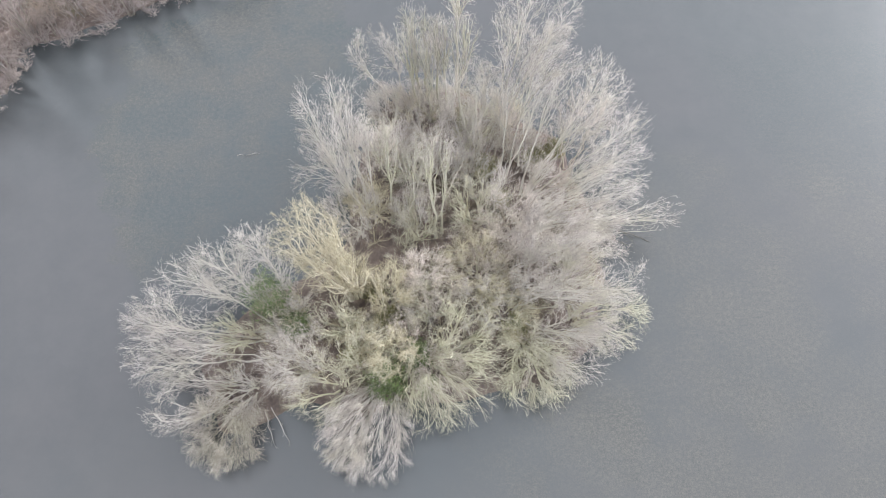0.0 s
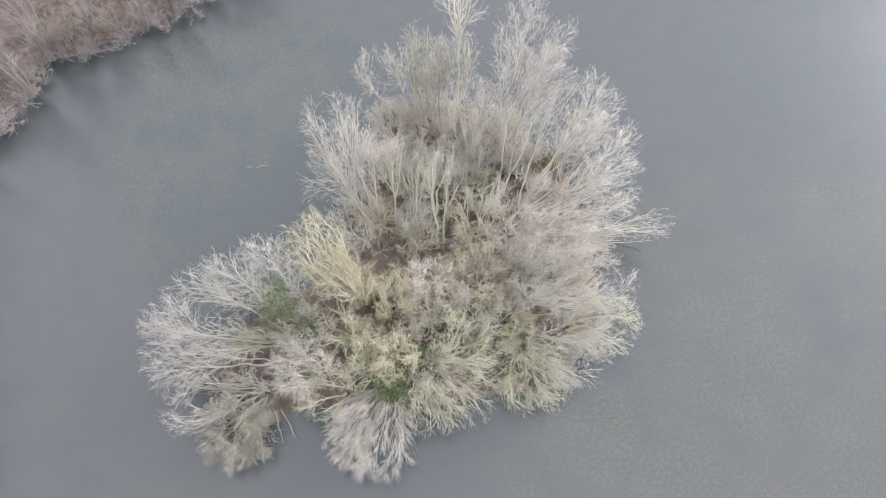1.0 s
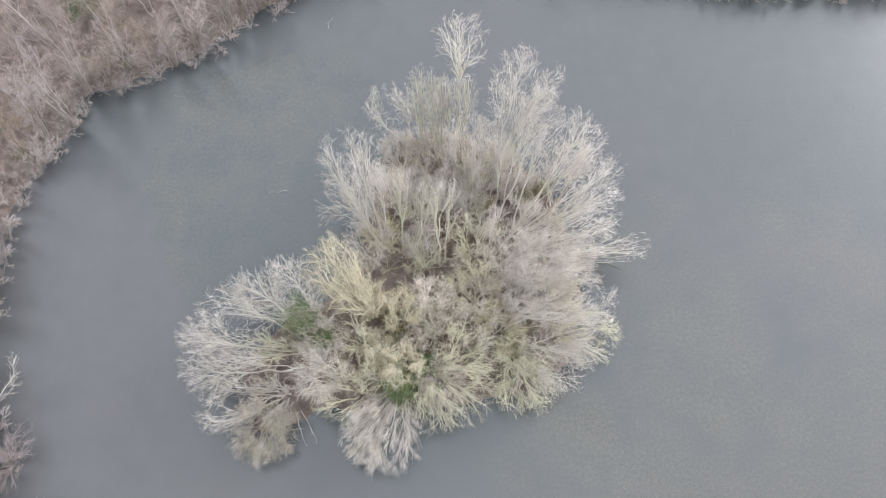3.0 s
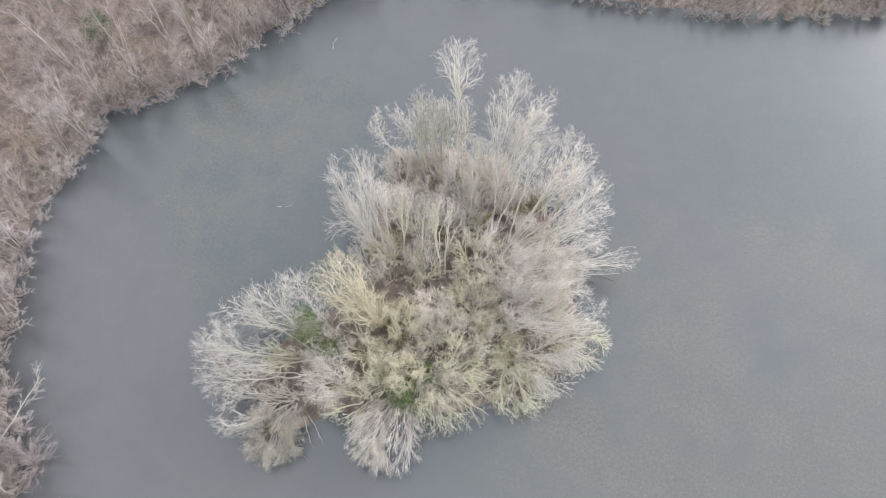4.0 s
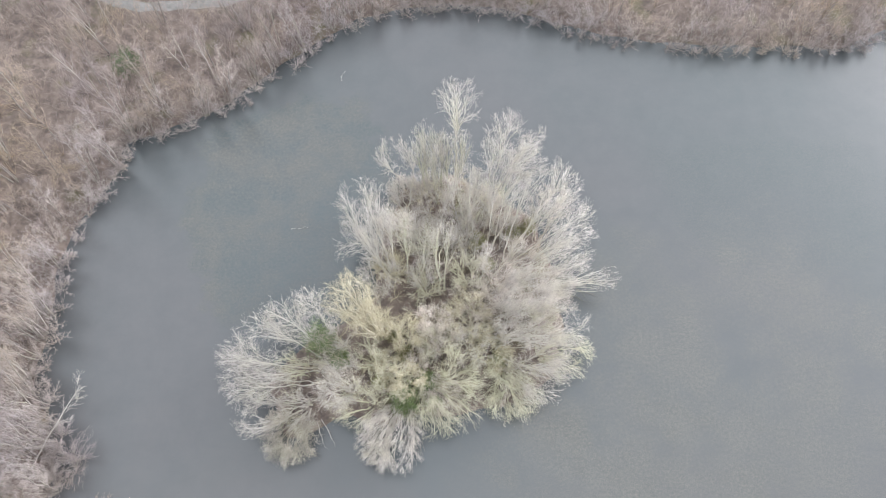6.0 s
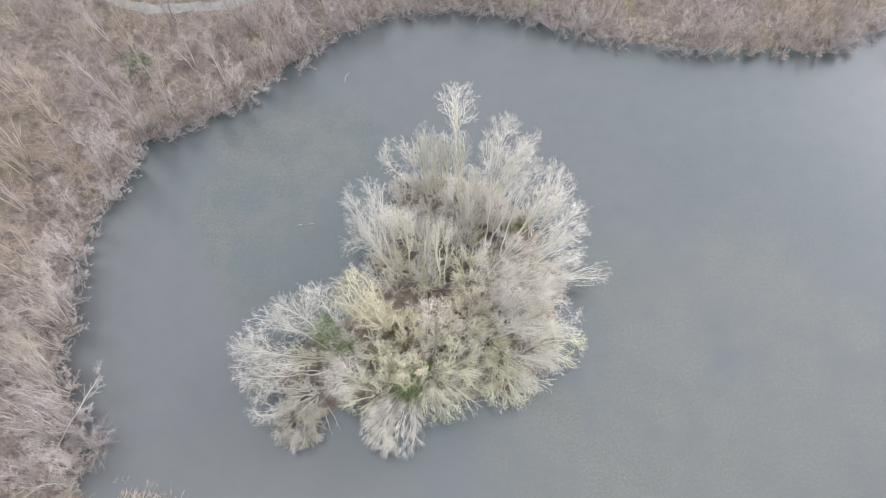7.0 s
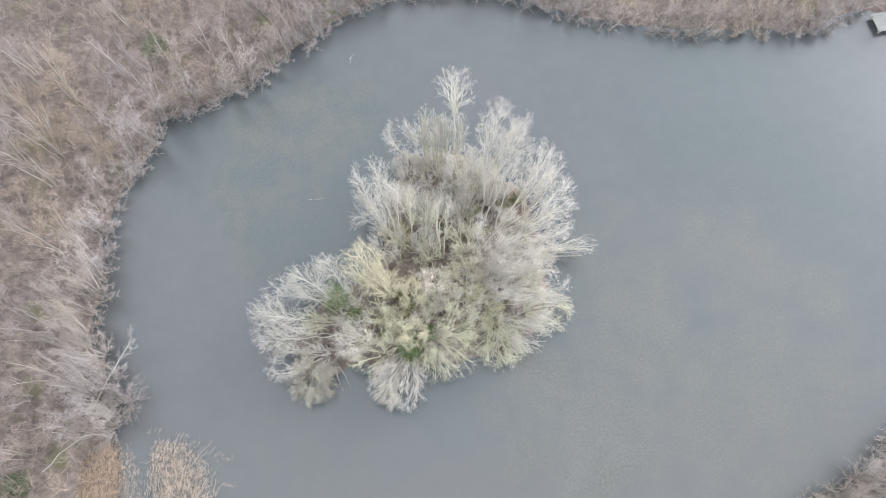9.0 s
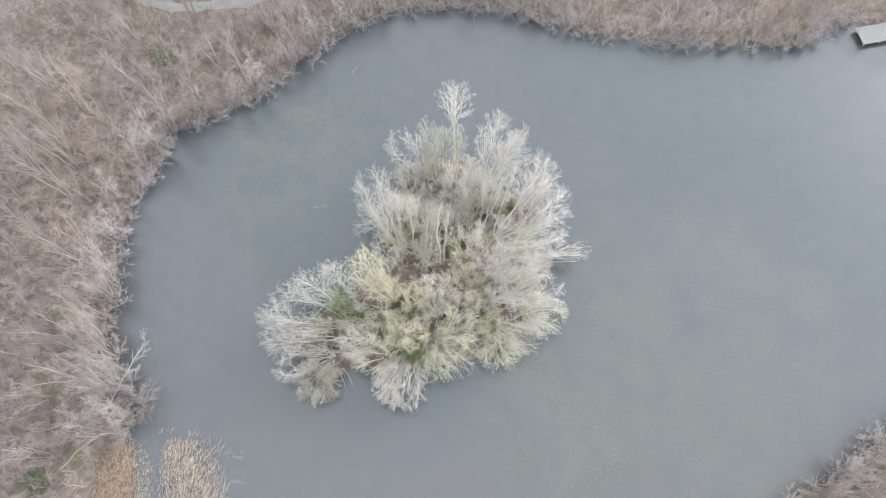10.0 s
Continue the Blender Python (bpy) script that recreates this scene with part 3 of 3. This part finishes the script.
    t, tr = grow(rng, b, br, 8, 0.05, 0.26 * r, 0.8, 0.03, 2, 0.75, 0.1, least * 0.85)
    return tubes(P, R, 3), joined([tubes(b, br), tubes(t, tr)])


def shrub_thing(seed, h, r, stems, kind, name, label, group, least=0.01):
    root = new(name)
    tagged(root, label, "shrub", group)
    st, tw = shrub_mesh(seed, h, r, stems, least)
    tagged(part("stem_clump", mesh_from("stem_clump", *st, BARK[kind][0]), root), kind="stuff")
    part("crown", mesh_from("crown", *tw, BARK[kind][1]), root)
    return root


def scattered(masters, spots, rng, lo=0.8, hi=1.25):
    """The masters stand at the first spots, their copies at the others."""
    for i, (x, y) in enumerate(spots):
        src = masters[i % len(masters)]
        m = pose(x, y, float(height(x, y)) - 0.05, 0, 0, rng.uniform(0, 360))
        size = rng.uniform(lo, hi)
        if i < len(masters):
            src.matrix_basis = m
            src.scale = (size, size, size)
        else:
            c = copy_thing(src, m)
            c.scale = (size, size, size * rng.uniform(0.85, 1.15))


def spots_in(rng, box, gap, keep, most, tries=40):
    """Places at least gap apart in the box where keep(x, y) holds."""
    x, y = rng.uniform(box[0], box[2], most * tries), rng.uniform(box[1], box[3], most * tries)
    ok = np.concatenate([keep(x[k:k + 2000], y[k:k + 2000]) for k in range(0, len(x), 2000)])
    pts, cells = [], {}
    for x, y in zip(x[ok].tolist(), y[ok].tolist()):
        c = (int(x // gap), int(y // gap))
        if any((x - a) ** 2 + (y - b) ** 2 < gap * gap for i in (-1, 0, 1) for j in (-1, 0, 1) for a, b in cells.get((c[0] + i, c[1] + j), ())):
            continue
        pts.append((x, y))
        cells.setdefault(c, []).append((x, y))
        if len(pts) >= most:
            break
    return pts


ISLE_GAPS = [(-4.2, 23.2, 1.1), (-2.1, 14.2, 1.0), (-8.0, 18.2, 1.2), (7.9, 31.3, 1.1), (0.0, 23.5, 1.0), (4.7, 27.6, 1.2), (-12.0, 15.1, 1.2), (-4.5, 10.9, 1.0)]


def on_isle(x, y, lo=0.6):
    """On the island, clear of the bare patches of leaf litter."""
    clear = inside_by(ISLE, x, y) > lo
    for gx_, gy_, gr in ISLE_GAPS:
        clear &= np.hypot(x - gx_, y - gy_) > gr
    return clear


def bank_by(x, y):
    return -inside_by(POND, x, y)


def in_box(x, y, x0, y0, x1, y1):
    return (x > x0) & (x < x1) & (y > y0) & (y < y1)


CLEARINGS = [(-47.6, 51.6, 2.6), (-51.6, 54.0, 2.4), (-55.0, 40.0, 2.2), (-51.5, 44.0, 2.0), (-58.5, 56.5, 3.0)]


def open_ground(x, y):
    """Clear of the path's gap, the landing stage, the reeds and the small clearings."""
    bare = np.zeros(np.shape(x), bool)
    for cx, cy, cr in CLEARINGS:
        bare |= np.hypot(x - cx, y - cy) < cr
    return ~(bare | in_box(x, y, -46, 61.9, -28, 64.4) | in_box(x, y, 59, 55, 99, 61.5) | in_box(x, y, -41, -99, -32, 1.2))


young_trees(spots_in(fill, (-16, 8, 13, 37), 3.3, lambda x, y: on_isle(x, y, 1.0), 32))
rng = np.random.RandomState(11)
low = [shrub_thing(201, 1.6, 1.3, 8, "rosy", "bramble", "low brown tangle of bare bramble on leaf litter", "island undergrowth"),
       shrub_thing(202, 2.2, 1.5, 8, "yellow", "bramble", "low bare undergrowth with yellow-green mossy stems", "island undergrowth"),
       shrub_thing(203, 1.8, 1.4, 8, "olive", "bramble", "low mossy undergrowth with bare greenish stems", "island undergrowth")]
scattered(low, spots_in(rng, (-20, 6, 15, 40), 1.95, on_isle, 95), rng)


def leafy_bush(x, y, h, r, seed, label, leaves=None, n=2600):
    """An evergreen bush: short stems under a crown of many small leaves."""
    rng = np.random.RandomState(seed)
    root = new("evergreen_bush")
    root.location = (x, y, float(height(x, y)) - 0.05)
    tagged(root, label, "bush", "evergreen bushes")
    st, tw = shrub_mesh(seed, h * 0.9, r * 0.7, 10)
    part("stem_clump", mesh_from("stem_clump", *joined([st, tw]), BARK["brown"][0]), root)
    c = rng.normal(size=(n, 3))
    c = unit(c) * rng.uniform(0.35, 1.0, (n, 1)) ** 0.6 * (1 + 0.3 * np.sin(4 * c[:, :1] + 3 * c[:, 1:2]))
    c = c * [r, r, h * 0.5] + [0, 0, h * 0.55]
    a, b = unit(rng.normal(size=(n, 3))), unit(rng.normal(size=(n, 3)))
    s = rng.uniform(0.07, 0.15, (n, 1))
    v = np.stack((c - a * s, c + b * s * 0.4, c + a * s, c - b * s * 0.4), 1).reshape(-1, 3)
    i = np.arange(n)[:, None] * 4
    part("crown", mesh_from("crown", v, np.concatenate((i + [0, 1, 2], i + [0, 2, 3])), leaves or EVERGREEN), root)


leafy_bush(-12.7, 17.6, 5.0, 1.8, 301, "dark green evergreen bush among bare island trees")
leafy_bush(-10.8, 15.9, 2.0, 1.1, 302, "small green evergreen bush under bare branches")
leafy_bush(-4.0, 11.7, 3.2, 1.5, 303, "bright green evergreen bush under bare branches")
leafy_bush(-1.9, 13.6, 2.0, 1.2, 304, "green evergreen bush beside mossy tree stems")
for i, (x, y, h, r) in enumerate([(3.6, 29.0, 2.6, 0.9), (7.6, 30.4, 2.0, 1.1), (9.3, 31.4, 1.4, 0.9), (-5.2, 18.7, 1.6, 1.0), (-4.0, 16.4, 1.9, 1.0), (4.6, 26.6, 1.5, 0.8), (-6.6, 13.6, 1.3, 0.9), (1.6, 33.0, 1.5, 0.8), (5.4, 16.0, 1.3, 0.9)]):
    leafy_bush(x, y, h, r, 311 + i, "yellowish-green mossy bush among bare island stems", MOSS, 1300)
leafy_bush(-1.0, 11.4, 1.3, 0.8, 305, "small green bush close to the water's edge")

# ---- the wooded banks ----
def bank_tree(seed, h, r, kind, label):
    rng = np.random.RandomState(seed)
    root = new("bank_tree")
    tagged(root, label, "tree", "bank trees")
    P, R = stems_to(rng, (0, 0, 0), (rng.uniform(-1.5, 1.5), rng.uniform(-1.5, 1.5), h), r * 0.5, rng.randint(1, 4), 0.085)
    for i in range(len(P)):
        part("trunk", smooth(mesh_from("trunk", *tubes(P[i:i + 1], R[i:i + 1], 6), BARK["thicket"][0])), root)
    L, LR = grow(rng, P, R, 8, 0.25, 0.95 * r, 0.9, 0.15, 4, 0.5, 0.04)
    b, br = grow(rng, np.concatenate((L, P[:, [1, 3, 5, 7]])), np.concatenate((LR, R[:, [1, 3, 5, 7]])), 6, 0.2, 0.5 * r, 0.85, 0.08, 3, 0.55, 0.05)
    t, tr = grow(rng, b, br, 5, 0.1, 0.24 * r, 0.85, 0.02, 2, 0.7, 0.07)
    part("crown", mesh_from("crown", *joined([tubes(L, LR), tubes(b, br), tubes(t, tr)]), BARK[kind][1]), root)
    return root


rng = np.random.RandomState(23)
tall = [bank_tree(401, 9.5, 2.6, "thicket", "bare pale brown tree in the bank thicket"),
        bank_tree(402, 11, 2.4, "thicket", "tall bare grey tree with long pale trunks"),
        bank_tree(403, 8, 2.8, "thicket", "bare brown tree with a broad fine crown"),
        bank_tree(404, 8.5, 2.4, "thicket", "bare brownish tree standing in dense thicket"),
        bank_tree(405, 7, 2.5, "thicket", "bare grey-brown tree with a low rounded crown")]
scattered(tall, spots_in(rng, (-74, -14, 74, 76), 4.3, lambda x, y: (bank_by(x, y) > 2.6) & (bank_by(x, y) < 30) & open_ground(x, y) & ~in_box(x, y, -46, -6, -32, 2.5), 110), rng)
edge = [bank_tree(411, 8.5, 2.0, "shore", "slender bare tree at the water's edge of the bank"),
        bank_tree(412, 9.5, 2.2, "shore", "tall slender bare tree at the water's edge"),
        bank_tree(413, 7.0, 2.0, "shore", "bare brown tree leaning at the water's edge")]
scattered(edge, spots_in(rng, (-46, -9, 64, 68), 2.0, lambda x, y: (bank_by(x, y) > 1.6) & (bank_by(x, y) < 3.6) & ((x < -8) | (y < 12)) & open_ground(x, y), 70), rng)
shore_edge = spots_in(rng, (-45, 3, -36, 22), 1.7, lambda x, y: (bank_by(x, y) > 1.3) & (bank_by(x, y) < 4.5), 18)
for x, y in shore_edge:
    copy_thing(edge[int(rng.randint(3))], pose(x, y, float(height(x, y)) - 0.05, 0, 0, rng.uniform(0, 360)))
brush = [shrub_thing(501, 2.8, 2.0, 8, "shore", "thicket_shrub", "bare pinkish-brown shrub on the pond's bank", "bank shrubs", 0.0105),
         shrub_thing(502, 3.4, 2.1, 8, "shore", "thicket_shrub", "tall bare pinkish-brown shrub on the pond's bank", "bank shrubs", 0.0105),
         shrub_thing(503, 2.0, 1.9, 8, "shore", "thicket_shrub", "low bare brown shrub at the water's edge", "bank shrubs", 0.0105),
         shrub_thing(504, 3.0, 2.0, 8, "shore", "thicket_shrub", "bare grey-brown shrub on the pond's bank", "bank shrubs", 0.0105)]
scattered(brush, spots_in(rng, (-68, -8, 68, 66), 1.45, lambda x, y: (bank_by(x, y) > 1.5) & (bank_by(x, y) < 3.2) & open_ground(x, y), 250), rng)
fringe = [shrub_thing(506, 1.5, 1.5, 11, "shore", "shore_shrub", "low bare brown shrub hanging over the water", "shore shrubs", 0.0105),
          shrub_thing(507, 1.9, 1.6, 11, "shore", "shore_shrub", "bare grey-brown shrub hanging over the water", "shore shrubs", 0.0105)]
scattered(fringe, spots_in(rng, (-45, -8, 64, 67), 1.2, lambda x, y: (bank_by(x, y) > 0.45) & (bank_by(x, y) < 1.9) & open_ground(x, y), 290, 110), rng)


def lone_tree(x, y, tip, h, r, stems, seed):
    """A tall bank tree whose pale trunks show above the brush."""
    rng = np.random.RandomState(seed)
    root = new("bank_tree")
    root.location = (x, y, float(height(x, y)) - 0.1)
    tagged(root, "tall bare tree with pale trunks above the brush", "tree", "bank trees")
    P, R = stems_to(rng, (0, 0, 0), (tip[0] - x, tip[1] - y, h), 1.6, stems, 0.105)
    trunks = [part("trunk", smooth(mesh_from("trunk", *tubes(P[i:i + 1], R[i:i + 1], 6), BARK["bank_pale"][0])), root) for i in range(stems)]
    L, LR = grow(rng, P, R, 12 // stems + 2, 0.35, r, 0.8, 0.35, 5, 0.5, 0.03, taper=0.3)
    for i in range(len(L)):
        part("limb", mesh_from("limb", *tubes(L[i:i + 1], LR[i:i + 1], 4), BARK["bank_pale"][0]), trunks[i * stems // len(L)])
    b, br = grow(rng, np.concatenate((L, P[:, 3:])), np.concatenate((LR, R[:, 3:])), 5, 0.2, 0.5 * r, 0.75, 0.2, 3, 0.6, 0.04)
    t, tr = grow(rng, b, br, 4, 0.2, 0.32 * r, 0.8, 0.1, 2, 0.7, 0.05)
    tagged(part("crown", mesh_from("crown", *joined([tubes(b, br), tubes(t, tr)]), BARK["thicket"][1]), root), kind="stuff")


for i, (x, y, tx, ty, h, stems) in enumerate([(-43.0, 56.0, -43.9, 55.3, 9.6, 2), (-43.7, 50.0, -44.7, 49.1, 8.0, 1), (-55.5, 49.5, -55.9, 48.7, 9.0, 2), (-50.2, 46.8, -50.0, 47.2, 11.0, 1),
                                              (-28.8, 51.9, -28.9, 51.7, 8.0, 1), (-32.5, 53.4, -32.9, 53.1, 6.8, 2), (-56.1, 44.8, -56.3, 44.4, 7.0, 3), (-54.5, 36.2, -54.7, 35.9, 7.0, 3),
                                              (-25.8, 60.0, -25.3, 60.2, 5.0, 5), (-51.5, 40.2, -51.0, 40.8, 6.5, 4), (-50.0, 33.0, -51.0, 33.5, 7.5, 3), (-47.5, 24.0, -49.0, 24.0, 7.0, 2),
                                              (-46.5, 14.0, -48.0, 13.6, 8.5, 2), (-45.0, 8.5, -47.0, 8.0, 8.0, 2),
                                              (-40.6, 7.2, -39.6, 7.4, 8.5, 3), (-41.4, 10.6, -40.6, 10.8, 8.5, 2), (-43.0, 14.2, -42.2, 14.5, 8.0, 3), (-42.4, 19.2, -41.8, 19.4, 7.5, 3)]):
    lone_tree(x, y, (tx, ty), h, 2.5, stems, 431 + i)


def far_thicket():
    """The rest of the brush, past counting, as one body."""
    r = np.random.RandomState(77)
    pieces = [joined(list(shrub_mesh(600 + i, r.uniform(2.2, 3.8), 2.35, 7, 0.0115))) for i in range(4)]
    out = []
    for i, (x, y) in enumerate(spots_in(r, (-70, -9, 70, 69), 1.95, lambda x, y: (bank_by(x, y) > 2.6) & (bank_by(x, y) < 34) & (np.abs(x) < 55 + 0.22 * y) & open_ground(x, y), 560)):
        v, t = pieces[i % 4]
        a, s = r.uniform(0, 6.28), r.uniform(0.8, 1.3)
        turn = np.array([[np.cos(a), -np.sin(a), 0], [np.sin(a), np.cos(a), 0], [0, 0, 1]])
        out.append((v @ turn.T * s + [x, y, float(height(x, y)) - 0.05], t))
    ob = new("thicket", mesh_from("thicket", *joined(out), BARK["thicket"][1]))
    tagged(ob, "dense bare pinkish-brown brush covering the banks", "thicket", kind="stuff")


far_thicket()

# ---- reeds, dead wood, path and jetty ----
def reed_bed(outline, n, h, seed, name, label, ragged=0.5, mat=REED):
    """Dry reed stalks, bent by wind and water, past counting."""
    rng = np.random.RandomState(seed)
    edge = rounded(outline)
    lo, hi = edge.min(0), edge.max(0)
    p = rng.uniform(lo, hi, (n * 3, 2))
    p = p[inside_by(edge, p[:, 0], p[:, 1]) > ragged * rng.normal(size=len(p))][:n]
    z = np.maximum(height(p[:, 0], p[:, 1]), -0.3)
    lean = np.array([0.35, 0.35]) + 0.35 * rng.normal(size=p.shape)
    hh = h * rng.uniform(0.6, 1.15, len(p))
    s = np.array([0, 0.5, 1.0])[None, :, None]
    P = np.concatenate((p[:, None] + lean[:, None] * hh[:, None, None] * s ** 1.6, z[:, None, None] + hh[:, None, None] * s * (1 - 0.12 * s)), 2)
    R = 0.014 * rng.uniform(0.7, 1.4, (len(p), 1)) * np.array([1, 0.9, 0.2])
    ob = new(name, mesh_from(name, *tubes(P, R), mat))
    tagged(ob, label, "reeds", kind="stuff")


reed_bed([(-33.4, 0.9), (-29.8, 1.3), (-27.5, -1.9), (-25.7, -5.3), (-25, -10), (-31.6, -10), (-32.2, -5), (-33, -2)], 6000, 1.1, 701, "reed_bed", "pale dry reed bed standing in shallow water", 1.1)
reed_bed([(-40, 1.3), (-36.6, 1.3), (-34.3, -2.3), (-33.4, -5.3), (-33, -10), (-41, -10)], 8000, 0.6, 702, "reed_bed", "orange-brown dry reeds covering the low bank", 0.4, SEDGE)
for i, (x, y) in enumerate([(-33.2, 2.4), (-30.0, 2.0), (-24.5, -0.6), (-24.0, -3.4), (-25.6, -0.2)]):
    reed_bed([(x - 0.8, y - 0.35), (x + 0.8, y - 0.2), (x + 0.7, y + 0.3), (x - 0.7, y + 0.3)], 45, 0.6, 711 + i, "reed_tuft", "sparse dry reed stalks standing in open water", 0.35)


def leaning_stem(points, r0, name, label, seed, shoots=9, reach=1.6):
    """A bare pale trunk along a bent line, with side shoots towards its end."""
    rng = np.random.RandomState(seed)
    p = np.array(points, float)
    f = np.linspace(0, len(p) - 1, 9)
    line = np.stack([np.interp(f, np.arange(len(p)), p[:, i]) for i in range(3)], 1)
    root = new(name)
    root.location = p[0]
    tagged(root, label, "tree", "leaning birches")
    P = (line - p[0])[None]
    P[:, 1:] += rng.normal(size=P[:, 1:].shape) * 0.06
    R = r0 * (1 - 0.8 * np.linspace(0, 1, 9))[None]
    part("trunk", smooth(mesh_from("trunk", *tubes(P, R, 7), DEADWOOD)), root)
    L, LR = grow(rng, P, R, shoots, 0.35, reach, 0.55, 0.05, 4, 0.5, 0.05)
    t, tr = grow(rng, L, LR, 6, 0.2, reach * 0.5, 0.55, 0.05, 3, 0.6, 0.06)
    u, ur = grow(rng, t, tr, 3, 0.2, reach * 0.25, 0.6, 0.0, 2, 0.7, 0.08)
    part("crown", mesh_from("crown", *joined([tubes(L, LR), tubes(t, tr), tubes(u, ur)]), BARK["grey"][1]), root)


leaning_stem([(-40.2, 5.1, 0.5), (-37.9, 9.0, 2.4), (-35.6, 13.0, 3.6)], 0.075, "birch_tree", "pale birch leaning out over the water", 801, 12, 2.0)
leaning_stem([(-44.9, -2.1, 0.5), (-42.2, -0.2, 2.4), (-39.4, 1.7, 3.4), (-37.8, 1.9, 3.5), (-36.2, 1.6, 3.1)], 0.06, "snapped_birch", "snapped white birch trunk bent over low brush", 802, 5, 1.2)


def gravel_path():
    xs = np.linspace(-54, -20, 60)
    mid = 63.3 + 0.02 * (xs + 37) ** 2 + 0.25 * np.sin(xs * 0.5)
    rows = []
    for off in (-0.8, -0.35, 0.35, 0.8):
        y = mid + off + 0.12 * np.sin(xs * 1.7 + off * 3)
        rows.append(np.stack((xs, y, height(xs, y) + (0.05 if abs(off) < 0.5 else 0.015)), 1))
    v = np.stack(rows, 0).reshape(-1, 3)
    n = len(xs)
    i = (np.arange(3)[:, None] * n + np.arange(n - 1)).ravel()
    ob = new("path", smooth(mesh_from("path", v, np.stack((i, i + 1, i + n + 1, i + n), 1), GRAVEL)))
    tagged(ob, "pale gravel footpath through the bare trees", "path", kind="structure")


gravel_path()


def box(lo, hi):
    """A box with its long edges eased."""
    bm = bmesh.new()
    bmesh.ops.create_cube(bm, size=1)
    lo, hi = Vector(lo), Vector(hi)
    for v in bm.verts:
        v.co = Vector((lo[k] + (hi[k] - lo[k]) * (v.co[k] + 0.5) for k in range(3)))
    bmesh.ops.bevel(bm, geom=bm.edges[:], offset=0.012, segments=1, affect="EDGES")
    me = bpy.data.meshes.new("board")
    bm.to_mesh(me)
    bm.free()
    return me


def jetty(x, y, turn, wide, deep):
    """A low weathered landing stage: posts, bearers and single planks."""
    root = new("jetty")
    root.matrix_basis = pose(x, y, 0, 0, 0, turn)
    tagged(root, "pale weathered wooden landing stage at the bank", "jetty")
    rng = np.random.RandomState(5)
    plank = box((-0.09, 0, 0.62), (0.09, deep, 0.66))
    plank.materials.append(PLANK)
    for i in range(int(wide / 0.2)):
        p = part("plank", plank, root)
        p.location = (0.1 + i * 0.2, rng.uniform(-0.12, 0.06), rng.uniform(-0.008, 0.008))
    bearer = box((0, 0, 0.46), (wide, 0.1, 0.615))
    bearer.materials.append(BARK["brown"][0])
    for yy in (0.25, deep - 0.35):
        part("bearer", bearer, root).location = (0, yy, 0)
    post = box((-0.07, -0.07, -1.0), (0.07, 0.07, 0.8))
    post.materials.append(BARK["brown"][0])
    for xx in (0.3, wide / 2, wide - 0.3):
        for yy in (0.15, deep - 0.5):
            part("post", post, root).location = (xx, yy, 0)


jetty(60.6, 57.1, 12, 5.8, 3.0)


def fallen_branch(points, r0, seed, label, mat, reach=0.8):
    """A dead branch that lies in the shallow water."""
    rng = np.random.RandomState(seed)
    p = np.array(points, float)
    f = np.linspace(0, len(p) - 1, 7)
    line = np.stack([np.interp(f, np.arange(len(p)), p[:, i]) for i in range(3)], 1)
    root = new("fallen_branch")
    root.location = p[0]
    tagged(root, label, "branch", "dead branches")
    P = (line - p[0])[None]
    P[:, 1:] += rng.normal(size=P[:, 1:].shape) * 0.05
    R = r0 * (1 - 0.8 * np.linspace(0, 1, 7))[None]
    part("stem", smooth(mesh_from("stem", *tubes(P, R, 6), mat)), root)
    L, LR = grow(rng, P, R, 6, 0.3, reach, 0.7, 0.05, 3, 0.5, 0.06)
    u, ur = grow(rng, L, LR, 3, 0.3, reach * 0.5, 0.7, 0.05, 2, 0.6, 0.08)
    part("side_shoot", mesh_from("side_shoot", *joined([tubes(L, LR), tubes(u, ur)]), mat), root)


fallen_branch([(12.2, 24.9, 0.35), (14.4, 24.2, 0.25), (16.8, 23.3, 0.05)], 0.08, 61, "dark mossy branch fallen into the water", WET_BARK, 1.5)
fallen_branch([(12.4, 24.0, 0.3), (13.9, 23.4, 0.12), (15.0, 22.9, 0.0)], 0.05, 62, "thin dark branch lying in the water", WET_BARK, 1.2)
fallen_branch([(-17.5, 31.4, 0.02), (-16.6, 31.5, 0.06), (-15.8, 31.6, 0.15)], 0.018, 63, "thin bleached stick lying in the open water", DEADWOOD, 0.4)
fallen_branch([(-13.2, 52.1, 0.02), (-13.0, 52.6, 0.2), (-12.7, 53.2, 0.5)], 0.02, 66, "thin bleached stick rising from the open water", DEADWOOD, 0.4)
fallen_branch([(-13.0, 10.2, 0.25), (-12.4, 8.7, 0.6), (-11.8, 7.2, 0.05)], 0.045, 64, "bleached dead stem dipping into the water", DEADWOOD, 0.5)
fallen_branch([(-12.5, 10.2, 0.25), (-11.3, 8.5, 0.6), (-10.9, 7.4, 0.05)], 0.04, 65, "bleached dead stem dipping into the water", DEADWOOD, 0.4)
leafy_bush(-39.2, 52.8, 3.4, 1.8, 306, "dark green evergreen bush in the bank thicket", DARK_GREEN)
leafy_bush(-46.6, -3.4, 1.8, 1.5, 307, "dark green ivy-clad bush beside pale bank trees", DARK_GREEN)
overhang = shrub_thing(505, 2.7, 2.7, 24, "thicket", "thicket_shrub", "broad bare brown shrub arching over the water", "bank shrubs", 0.0105)
overhang.location = (-36.1, 5.3, -0.1)
